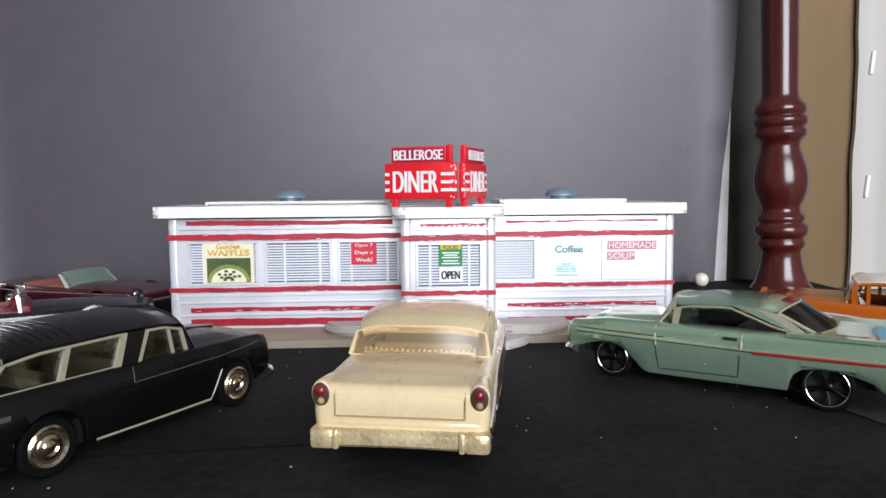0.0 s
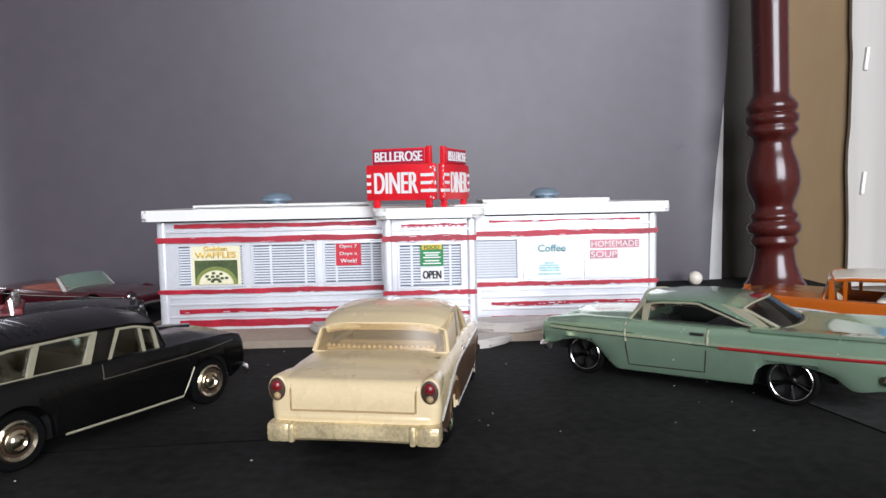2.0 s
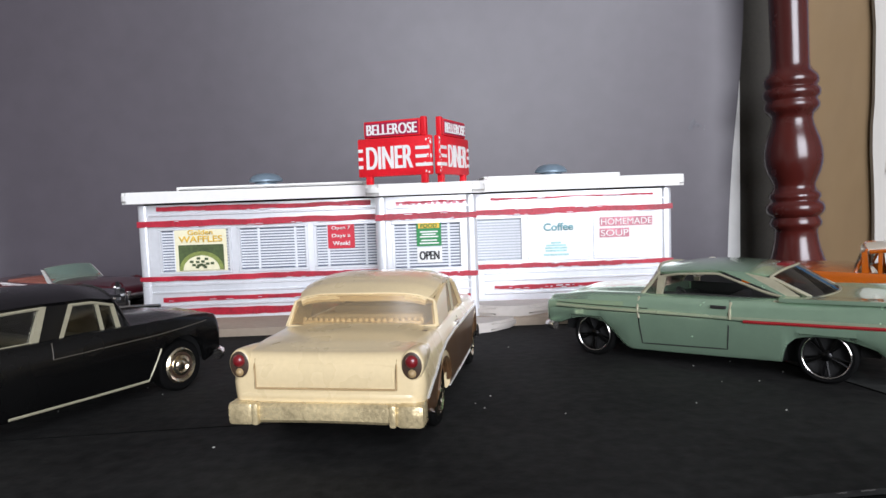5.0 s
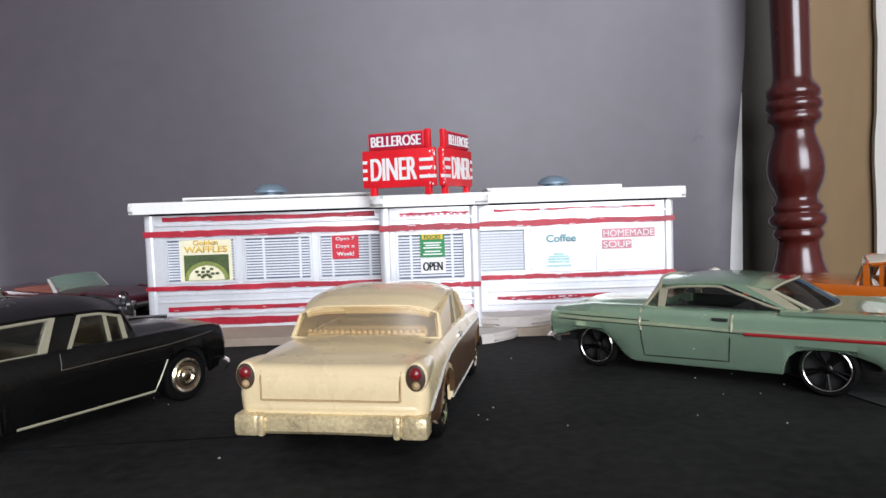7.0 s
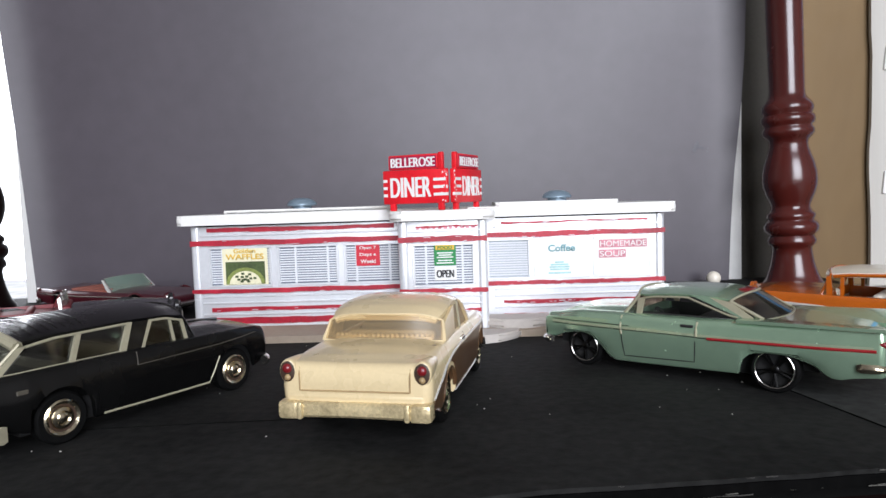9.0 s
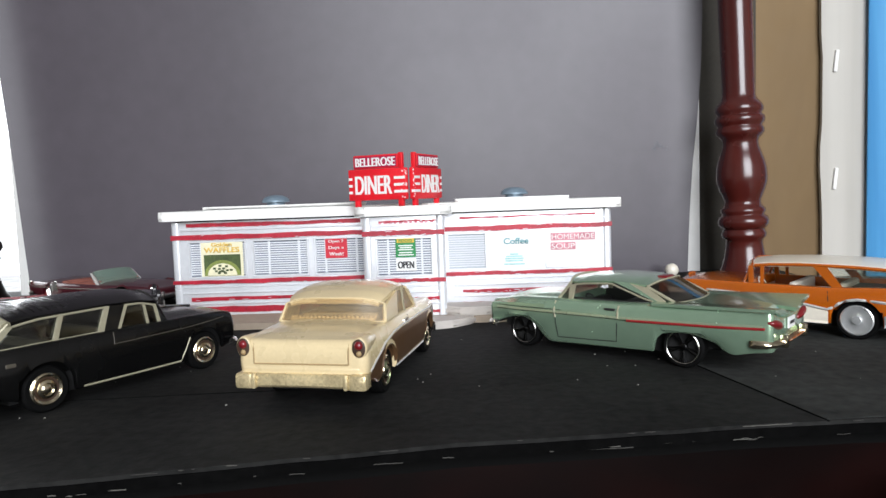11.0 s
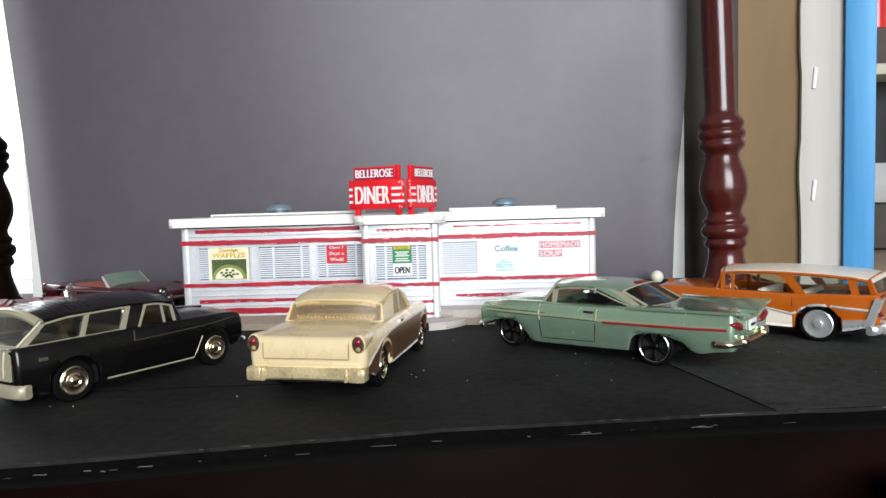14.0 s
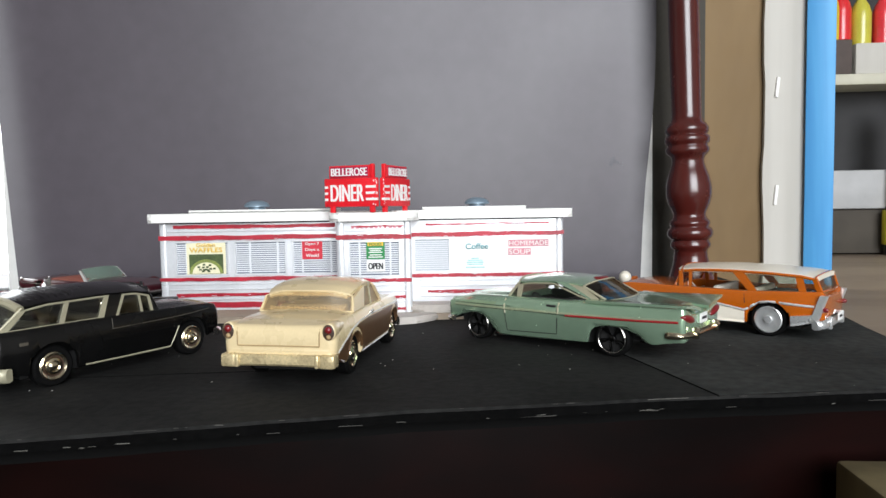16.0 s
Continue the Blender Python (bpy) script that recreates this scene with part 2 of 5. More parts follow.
def slab(bm, pts, z0, z1, bevel=0.0):
    """A prism over a plan outline."""
    lo, hi = [bm.verts.new((x, y, z0)) for x, y in pts], [bm.verts.new((x, y, z1)) for x, y in pts]
    fs = [bm.faces.new(lo[::-1]), bm.faces.new(hi)]
    for i in range(len(pts)):
        j = (i + 1) % len(pts)
        fs.append(bm.faces.new((lo[i], lo[j], hi[j], hi[i])))
    if bevel:
        es = list({e for e in fs[1].edges} | {e for e in fs[0].edges})
        bmesh.ops.bevel(bm, geom=es, offset=bevel, segments=2, affect="EDGES")
    return bm


def round_rect(x0, x1, y0, y1, r, n=6):
    out = []
    for cx, cy, a in ((x1 - r, y0 + r, -90), (x1 - r, y1 - r, 0), (x0 + r, y1 - r, 90), (x0 + r, y0 + r, 180)):
        out += [(cx + r * math.cos(radians(a + 90 * i / n)), cy + r * math.sin(radians(a + 90 * i / n))) for i in range(n + 1)]
    return out


def tube(bm, pts, r, n=6, flat=1.0):
    pts = [Vector(p) for p in pts]
    rings = []
    for i, p in enumerate(pts):
        d = (pts[min(i + 1, len(pts) - 1)] - pts[max(i - 1, 0)]).normalized()
        side = d.cross(Vector((0, 0, 1)))
        side = side.normalized() if side.length > 1e-4 else Vector((1, 0, 0))
        up = side.cross(d)
        rings.append([p + side * (r * flat * math.cos(2 * math.pi * k / n)) + up * (r * math.sin(2 * math.pi * k / n)) for k in range(n)])
    return loft(bm, rings)


def plate(bm, corners, thick, n=6, bulge=0.0, level=False):
    """A thin panel with four corners (base a, base b, top b, top a), thickened and bowed along its normal."""
    a, b, c, d = (Vector(p) for p in corners)
    nrm = (b - a).cross(d - a).normalized()
    bow = Vector((nrm.x, nrm.y, 0)).normalized() if level else nrm
    rows = []
    for s in (-0.5, 0.5):
        for j in range(n + 1):
            v = j / n
            rows.append([a.lerp(b, u / n).lerp(d.lerp(c, u / n), v) + nrm * (s * thick) + bow * (bulge * (1 - (2 * u / n - 1) ** 2)) for u in range(n + 1)])
    grid = [[bm.verts.new(p) for p in r] for r in rows]
    lo, hi = grid[: n + 1], grid[n + 1 :]
    for g in (lo, hi):
        for r0, r1 in zip(g, g[1:]):
            for u in range(n):
                bm.faces.new((r0[u], r0[u + 1], r1[u + 1], r1[u]))
    rim = lambda g: g[0] + [r[-1] for r in g[1:]] + g[-1][-2::-1] + [r[0] for r in g[-2:0:-1]]
    p, q = rim(lo), rim(hi)
    for i in range(len(p)):
        j = (i + 1) % len(p)
        bm.faces.new((p[i], p[j], q[j], q[i]))
    return bm


def text_part(name, words, size, mat, parent, m, width=0.0, depth=0.12, label="", weight=0.02, bold=0.0):
    """Raised lettering from the built-in font; size in mm is the height of a capital; width squeezes the line to that many mm."""
    cu = bpy.data.curves.new(name, "FONT")
    cu.body, cu.align_x, cu.align_y, cu.size, cu.extrude, cu.offset = words, "CENTER", "CENTER", 1.0, 0.0, weight
    tmp = new("lettering_source", cu)
    me = bpy.data.meshes.new_from_object(tmp.evaluated_get(bpy.context.evaluated_depsgraph_get()))
    bpy.data.objects.remove(tmp)
    bm = bmesh.new()
    bm.from_mesh(me)
    xs, ys = [v.co.x for v in bm.verts], [v.co.y for v in bm.verts]
    w, h = max(xs) - min(xs), max(ys) - min(ys)
    cx, cy = (max(xs) + min(xs)) / 2, (max(ys) + min(ys)) / 2
    k = size / h
    kx = width / w if width else k
    for v in bm.verts:
        v.co = Vector(((v.co.x - cx) * kx, (v.co.y - cy) * k, 0))
    ex = bmesh.ops.extrude_face_region(bm, geom=list(bm.faces))
    for e in ex["geom"]:
        if isinstance(e, bmesh.types.BMVert):
            e.co.z += depth
    if bold:
        twin = bmesh.ops.duplicate(bm, geom=list(bm.verts) + list(bm.edges) + list(bm.faces))
        for e in twin["geom"]:
            if isinstance(e, bmesh.types.BMVert):
                e.co += Vector((bold, 0, 0.015))
    ob = part(name, bm, mat, parent, label, smooth=0)
    ob.matrix_local = m
    return ob


# ---------------------------------------------------------------- room and support
def setting(name, bm, mat, label="", m=None, smooth=0):
    ob = part(name, bm, mat, None, label, smooth)
    if m:
        ob.matrix_world = m
    return tagged(ob, kind="structure", category=name.rstrip("_0123456789").replace("_", " "))


RX0, RX1, RY0, RY1, RZ0, RZ1 = -1700, 1700, -1500, 1100, -800, 1600


def wall_with_window(name, y0, y1, wx0, wx1, wz0, wz1):
    bm = bmesh.new()
    box(bm, RX0, wx0, y0, y1, RZ0, RZ1), box(bm, wx1, RX1, y0, y1, RZ0, RZ1)
    box(bm, wx0, wx1, y0, y1, RZ0, wz0), box(bm, wx0, wx1, y0, y1, wz1, RZ1)
    return setting(name, bm, M_WALL, "pale painted plaster wall with a window")


setting("floor", one_box(RX0, RX1, RY0, RY1, RZ0 - 50, RZ0), M_FLOOR, "brown carpeted floor of the room")
setting("ceiling", one_box(RX0, RX1, RY0, RY1, RZ1, RZ1 + 50), M_WALL, "pale plaster ceiling")
setting("wall_west", one_box(RX0 - 60, RX0, RY0, RY1, RZ0, RZ1), M_WALL, "pale painted plaster wall")
setting("wall_east", one_box(RX1, RX1 + 60, RY0, RY1, RZ0, RZ1), M_WALL, "pale painted plaster wall")
wall_with_window("wall_north", RY1, RY1 + 80, -1450, -450, -120, 1020)
wall_with_window("wall_south", RY0 - 80, RY0, 0, 1200, 20, 1220)
glow = bpy.data.materials.new("bright_daylight")
glow.use_nodes = True
glow.node_tree.nodes["Principled BSDF"].inputs["Emission Color"].default_value = (0.93, 0.97, 1.0, 1)
glow.node_tree.nodes["Principled BSDF"].inputs["Emission Strength"].default_value = 3.0
setting("backdrop_daylight", one_box(-1900, 0, RY1 + 300, RY1 + 310, -500, 1500), glow, "white daylight outside the window")

# board edge runs (1, 0.14) in the plan; its right edge is square to that
BT = 7.6


def keyed(keys, x):
    xs, ys = [k[0] for k in keys], [k[1] for k in keys]
    return float(np.interp(x, xs, ys))


def on_board(u, v):
    c, s = math.cos(radians(BT)), math.sin(radians(BT))
    return (191 + c * u - s * v, 128 + s * u + c * v)


def front_board():
    root = thing("display_board", Matrix(), "matte black display board with worn scuffed edges", "board")
    rng = random.Random(4)
    n = 90
    line = [(-420, 4), (-100, 64), (-33, 80), (0, 89.6), (32, 99), (80, 108.6), (138, 118.3), (181, 126)]
    xs = np.linspace(-420, 181, n + 1)
    edge = [(x, keyed(line, x) + rng.uniform(-0.3, 0.3)) for x in xs]
    back = [(171.5, 150), (171, 177), (174, 196), (178, 220), (180, 250), (176, 372), (-420, 300)]
    bm = bmesh.new()
    slab(bm, edge + back, -2.6, 0.0, 0.6)
    part("board_sheet", bm, M_BOARD, root, smooth=30)
    # added black strip that paints the front edge's shade, under the rounded lip
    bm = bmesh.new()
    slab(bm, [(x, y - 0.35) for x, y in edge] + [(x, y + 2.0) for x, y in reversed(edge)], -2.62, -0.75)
    part("edge_shade_strip", bm, M_EDGE_SHADE, root, smooth=0)
    # the dustier sheet beyond the joint; its paler black also paints window light
    bm = bmesh.new()
    slab(bm, [(101, 112.9), (138, 119.3), (180, 126.9), (171, 150), (170.5, 177), (173.5, 196), (177.5, 220), (176, 260), (56, 240), (76, 190), (84, 166), (90, 147), (96, 128)], -0.3, 0.1)
    part("dusty_lit_sheet", bm, M_DUSTY_LIT, root, smooth=0)
    # black sheet added under the board to stand for the shadow there
    bm = bmesh.new()
    slab(bm, [(x, y + 4) for x, y in edge] + back, -6.0, -2.65)
    part("under_shade_sheet", bm, M_SEAM_SHADE, root, smooth=0)
    # lighter core showing in broken chips along the worn lower lip
    for k in range(54):
        x = rng.uniform(-45, 170)
        w = rng.uniform(0.4, 2.6) if k % 5 else rng.uniform(3, 12)
        low = k % 3 > 0
        bm = bmesh.new()
        pts = [(-w / 2 + w * i / 6, -0.05, rng.uniform(-0.035, 0.035)) for i in range(7)]
        tube(bm, pts, rng.uniform(0.05, 0.12), 5)
        ob = part("scuff", bm, M_SCUFF if k % 2 else M_SCUFFD, root)
        ob.matrix_local = mm_pose(x, keyed(line, x) - (0.4 if low else 0.0), -2.45 + rng.uniform(-0.1, 0.3) if low else -0.15, 10)
    for k in range(40):
        x, y = rng.uniform(-60, 185), rng.uniform(112, 210)
        r = rng.uniform(0.08, 0.26)
        bm = bmesh.new()
        lathe(bm, [(r * 0.6, -0.05), (r, 0.05), (r * 0.5, 0.16)], 7)
        ob = part("crumb", bm, M_CRUMB, root, smooth=0)
        ob.matrix_local = mm_pose(x, y, 0)
    # a taped joint across the board
    bm = bmesh.new()
    tube(bm, [(101, 112, 0.05), (96, 128, 0.08), (90, 147, 0.05), (84, 166, 0.05), (76, 190, 0.05)], 0.17, 6)
    part("joint", bm, M_SEAM_SHADE, root)
    bm = bmesh.new()
    tube(bm, [(-58, 124, 0.02), (-30, 129, 0.04), (0, 134, 0.02)], 0.1, 5)
    part("scratch", bm, M_SEAM_SHADE, root)
    return root


front_board()


def cabinet():
    root = thing("cabinet", mm_pose(0, 0, 0, 0), "dark mahogany cabinet that carries the display board", "cabinet")
    m = mm_pose(191, 128, 0, BT)
    top = part("top", one_box(-700, -46, 70, 420, -16, -6.1, 1.5), M_DARKWOOD_SHADE, root)
    front = part("apron", one_box(-690, 90, 96, 106, -150, -16.1, 1.0), M_DARKWOOD_SHADE, root)
    rail = part("moulding", one_box(-695, 92, 90, 100, -112, -102, 2.5), M_DARKWOOD_SHADE, root)
    carc = part("carcass", one_box(-690, 90, 106.2, 415, -780, -16.1, 1.0), M_DARKWOOD_SHADE, root)
    for ob in (top, front, rail, carc):
        ob.matrix_local = m
    return root


cabinet()

# the sand-coloured surface that goes on beyond the board
side = part("side_shelf", one_box(150, 520, 175, 700, -14, -6.2, 1.0), wood("worn_oak", (0.27, 0.21, 0.15), (0.2, 0.15, 0.11), 0.6, 18, (0.1, 1, 1), 0), None)
tagged(side, "worn greyish brown wooden shelf top", "shelf")


def backdrop():
    """A charcoal card, narrower at its foot, leant on a white foam board; both parallel to the display board."""
    m = mm_pose(131, 349, 0, BT)
    white = part("backing_board", one_box(-341.5, 8.0, 3.2, 6.2, -2.5, 330, 0.4), M_WHITECARD, None)
    white.matrix_world = m
    tagged(white, "white foam board standing behind the charcoal card", "foam board")
    root = thing("backdrop_card", m, "tall charcoal grey poster card behind the diner", "poster card")
    nx, nz = 48, 30
    right = [(-5, 0.2), (27, 1.4), (53, 3.1), (83, 6.3), (107, 7.9), (133, 8.7), (330, 8.4)]
    left = [(-5, -333.4), (9, -334.2), (80, -338.6), (157, -345.0), (330, -356)]

    def place(i, j, off):
        v = j / nz
        z = -2.5 + 332 * v
        u = i / nx
        x0, x1 = keyed(left, z), keyed(right, z)
        curl = 1.2 * max(0, (u - 0.95) / 0.05) ** 2 + 3 * max(0, (0.05 - u) / 0.05) ** 2
        return (x0 + (x1 - x0) * u, 1.6 - curl + 0.35 * math.sin(9 * u + 3 * v) + off, z)

    bm = bmesh.new()
    loft(bm, [[place(i, j, 0) for i in range(nx + 1)] + [place(i, j, 0.5) for i in range(nx, -1, -1)] for j in range(nz + 1)])
    part("face", bm, M_BACK, root, smooth=60)
    rng = random.Random(8)
    glue = material("dull_glue", (0.098, 0.094, 0.108), 0.5, var=0.2)
    for k in range(9):
        r = rng.uniform(0.5, 1.5)
        bm = bmesh.new()
        lathe(bm, [(r * 0.5, -0.02), (r, 0.0), (r * 0.6, 0.05)], 9, Matrix.Rotation(radians(90), 4, "X"))
        ob = part("glue_smear", bm, glue, root)
        ob.matrix_local = mm_pose(-12 + rng.uniform(-4.5, 4.0), 1.63, 64.5 + rng.uniform(-2, 3))
    return root


backdrop()


def spindle(name, x, y, label, mat, lean=0.0):
    """A turned mahogany post: a plain tapering shaft over rings, a bulb, rings and a foot."""
    prof = [(13, -5), (13, 1), (11.5, 3), (10.4, 6), (9.2, 10), (8.6, 13.5), (8.3, 16.5), (8.7, 18), (9.9, 19), (10.2, 20.5), (9.6, 22), (9.3, 22.8), (10.4, 23.8), (11.3, 25.2),
            (11.4, 27), (10.8, 28.6), (9.5, 29.4), (9.4, 30), (10.1, 31), (10.0, 32.4), (9.0, 33.4), (8.1, 35), (8.1, 36.4), (9.0, 38.5), (10.3, 41.5), (11.2, 45), (11.4, 47.5), (11.2, 51),
            (10.4, 55), (9.2, 58.5), (8.2, 61.5), (7.9, 63.5), (8.3, 65.2), (9.6, 66.5), (10.7, 68), (10.7, 69.8), (9.9, 71), (9.9, 71.6), (10.9, 72.6), (11.2, 74.2), (10.9, 75.7), (9.9, 76.4),
            (9.9, 77), (10.6, 78), (10.7, 79.8), (9.8, 81.6), (8.3, 83.2), (7.5, 85), (7.3, 88), (7.6, 120), (7.6, 150), (7.4, 215), (7.2, 300), (7.2, 340)]
    root = thing(name, mm_pose(x, y, 0, 0, 0, lean), label, "post")
    bm = bmesh.new()
    lathe(bm, prof, 40)
    part("turned_shaft", bm, mat, root, smooth=50)
    part("capital", one_box(-13, 13, -13, 13, 340, 352, 1.5), mat, root)
    return root


spindle("turned_post", 152.7, 326.5, "turned mahogany post with rings and a bulb, glossy varnish", M_MAHOG, -2.0)
# same mahogany as the first post, coloured near-black for its backlit shade
spindle("turned_post", -216.5, 290, "turned post coloured nearly black for its shade against the bright window", M_DARKWOOD_SHADE)

# panels beside the post
brown = part("cardboard_panel", one_box(140, 206, 362, 365.5, -5, 330, 0.8), M_BROWN, None)
tagged(brown, "tall brown cardboard panel behind the turned post", "cardboard")
# strip added for the dark gap and shadow behind the post
dark = part("gap_shade_panel", one_box(120, 168, 358.5, 361, -5, 330, 0.5), material("gap_shade_grey", (0.05, 0.045, 0.036), 0.8), None)
tagged(dark, "narrow dark grey strip standing for the shade behind the post", "card")


def off_white_panel():
    root = thing("foam_board", Matrix(), "off-white foam board with two nail slots", "foam board")
    bm = bmesh.new()
    rng = random.Random(3)
    n = 30
    rings = []
    for j in range(n + 1):
        w = 0.5 * math.sin(j * 0.9) + rng.uniform(-0.25, 0.25)
        z = -5 + 335 * j / n
        rings.append([(200.0 + w - 1.0 * j / n, 358, z), (223.4 + 0.3 * w, 359.4, z), (223.0 + 0.3 * w, 361.6, z), (199.8 + w - 1.0 * j / n, 360.2, z)])
    loft(bm, rings)
    part("sheet", bm, M_OFFWHITE, root, smooth=0)
    for z in (104.5, 45.4):
        ob = part("nail", one_box(-0.9, 0.9, -1.2, 0.4, -5.5, 5.5, 0.4), M_WHITECARD, root)
        ob.matrix_local = mm_pose(206.4, 358.3, z, 4, 0, 6)
    return root


off_white_panel()
blue = part("blue_board", one_box(-7.0, 7.0, -1.5, 1.5, -5, 330, 0.6), M_BLUE, None)
blue.matrix_world = mm_pose(227.7, 354.6, 0, -20)
tagged(blue, "sky-blue painted board with brushy streaks standing upright", "board")

carton = part("carton", one_box(172, 300, 150, 212, -799, -50, 2), material("tan_carton", (0.28, 0.22, 0.11), 0.85, var=0.3, grain=80), None)
tagged(carton, "tall tan cardboard carton standing beside the cabinet", "box")


def far_shelf():
    root = thing("bookshelf", mm_pose(320, 590), "white-edged bookshelf with dark compartments", "shelf")
    ivory = material("ivory_shelf_paint", (0.50, 0.48, 0.38), 0.6, var=0.1, grain=60)
    # near-black back panels: the shade inside the compartments is put in this colour
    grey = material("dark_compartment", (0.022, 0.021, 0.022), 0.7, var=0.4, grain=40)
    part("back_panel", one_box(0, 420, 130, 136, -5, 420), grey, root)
    part("plank", one_box(0, 420, 0, 130, 141, 150.5, 1.5), ivory, root, "ivory shelf plank")
    part("plank", one_box(0, 420, 2, 130, 34, 68, 2), material("pale_grey_box", (0.42, 0.42, 0.42), 0.7, var=0.15, grain=50), root, "pale grey shelf edge")
    part("plinth", one_box(0, 420, 6, 130, -5, 33.5, 1), material("brown_plinth", (0.060, 0.050, 0.038), 0.8, var=0.2, grain=40), root)
    part("divider", one_box(-6, -0.2, 0, 136, -5, 420), ivory, root)
    part("compartment_shade_sheet", one_box(2, 420, 40, 44, 68.5, 140.8), grey, root)
    box1 = part("storage_box", one_box(324, 362, 600, 660, 151, 182, 1), material("brown_box", (0.075, 0.055, 0.048), 0.7, var=0.3, grain=60), None)
    tagged(box1, "small dark brown box on the shelf plank", "box")
    box2 = part("storage_box", one_box(364, 440, 598, 660, 151, 178, 1), M_OFFWHITE, None)
    tagged(box2, "off-white card box on the shelf plank", "box")
    for k, (x, col, name) in enumerate(((348, (0.55, 0.42, 0.03), "yellow"), (357, (0.62, 0.02, 0.025), "red"), (374, (0.50, 0.46, 0.05), "yellow-green"), (393, (0.66, 0.03, 0.04), "red"), (413, (0.55, 0.40, 0.04), "yellow"))):
        z = 182.2 if x < 363 else 178.2
        bt = thing("bottle", mm_pose(x, 612, z), name + " plastic bottle standing on a box", "bottle", "coloured bottles on the shelf")
        bm = bmesh.new()
        lathe(bm, [(7.5, 0), (8.6, 1), (8.8, 12), (8.6, 28), (7.0, 34), (3.6, 40), (3.4, 46)], 20)
        part("bottle_body", bm, material("bottle_" + name, col, 0.3, coat=0.4), bt)
        bm = bmesh.new()
        lathe(bm, [(4.2, 45.8), (4.2, 53), (3.6, 54)], 16)
        part("cap", bm, M_PAPERW, bt)
    tool = thing("plastic_holder", mm_pose(393, 586, -5), "mustard yellow plastic holder with a stepped foot", "holder")
    yel = material("mustard_plastic", (0.50, 0.42, 0.02), 0.4, var=0.15)
    part("upright", one_box(-5, 12, -2, 2, 38, 128, 1), yel, tool)
    part("foot", one_box(-9, 14, -4, 4, 8, 38, 1), yel, tool)
    part("base", one_box(-7, 12, -3, 3, 0, 8, 0.5), grey, tool)
    return root


far_shelf()

pin = thing("ball_pin", mm_pose(120.5, 336, 0), "round pearly white ball-headed pin by the backdrop", "pin")
bm = bmesh.new()
lathe(bm, [(0.05, -0.6)] + [(3.3 * math.sin(radians(a)), 2.7 - 3.3 * math.cos(radians(a))) for a in range(12, 180, 12)] + [(0.05, 6.0)], 20)
part("head", bm, M_IVORY, pin, smooth=60)


# ---------------------------------------------------------------- diner
def stripe(bm, u0, u1, v, z0, z1, rng, n=26, depth=0.25):
    """A hand-painted band: its edges wander a little. It stands proud of the face v."""
    lo, hi = [], []
    a = b = 0.0
    for i in range(n + 1):
        a, b = 0.7 * a + rng.uniform(-0.16, 0.16), 0.7 * b + rng.uniform(-0.14, 0.14)
        u = u0 + (u1 - u0) * i / n
        lo.append((u, z0 + a)), hi.append((u, z1 + b))
    rings = [[(u, v - depth, z), (u, v + 0.1, z), (w, v + 0.1, y), (w, v - depth, y)] for (u, z), (w, y) in zip(lo, hi)]
    return loft(bm, rings)


def diner_window(root, u0, u1, v, z0, z1, bars=(), back=None):
    """A framed opening with a venetian blind behind glass that has no gloss to speak of."""
    win = part("window", one_box(u0 + 0.3, u1 - 0.3, v + 0.9, v + 1.3, z0 + 0.3, z1 - 0.3), back or M_BLINDBACK, root)
    bm = bmesh.new()
    t = 0.9
    box(bm, u0, u1, v - 0.35, v + 0.9, z1 - t, z1, 0.2, 1), box(bm, u0, u1, v - 0.35, v + 0.9, z0, z0 + t, 0.2, 1)
    box(bm, u0, u0 + t, v - 0.33, v + 0.9, z0 + t, z1 - t, 0.2, 1), box(bm, u1 - t, u1, v - 0.33, v + 0.9, z0 + t, z1 - t, 0.2, 1)
    part("window_frame", bm, M_SILVER, win)
    count = 14
    h = (z1 - z0 - 2.4) / count * 0.29
    first = None
    for k in range(count):
        z = z0 + 1.2 + (z1 - z0 - 2.4) * (k + 0.5) / count
        if first is None:
            first = part("slat", one_box(u0 + t, u1 - t, v + 0.25, v + 0.8, -h, h), M_BLIND, win, smooth=0)
            ob = first
        else:
            ob = new("slat", first.data)
            ob.parent = win
        ob.matrix_local = mm_pose(0, 0, z)
    for f in bars:
        u = u0 + (u1 - u0) * f
        part("tape", one_box(u - 0.35, u + 0.35, v + 0.12, v + 0.7, z0 + t, z1 - t), M_BLIND, win)
    return win


def flat(root, name, u0, u1, v, z0, z1, mat, label="", lift=0.0):
    return part(name, one_box(u0, u1, v - 0.12 - lift, v + 0.12 - lift, z0, z1), mat, root, label, smooth=0)


def facing(u, v, z):
    """The pose of lettering on a front face."""
    return mm_pose(u, v, z, 0, 90)


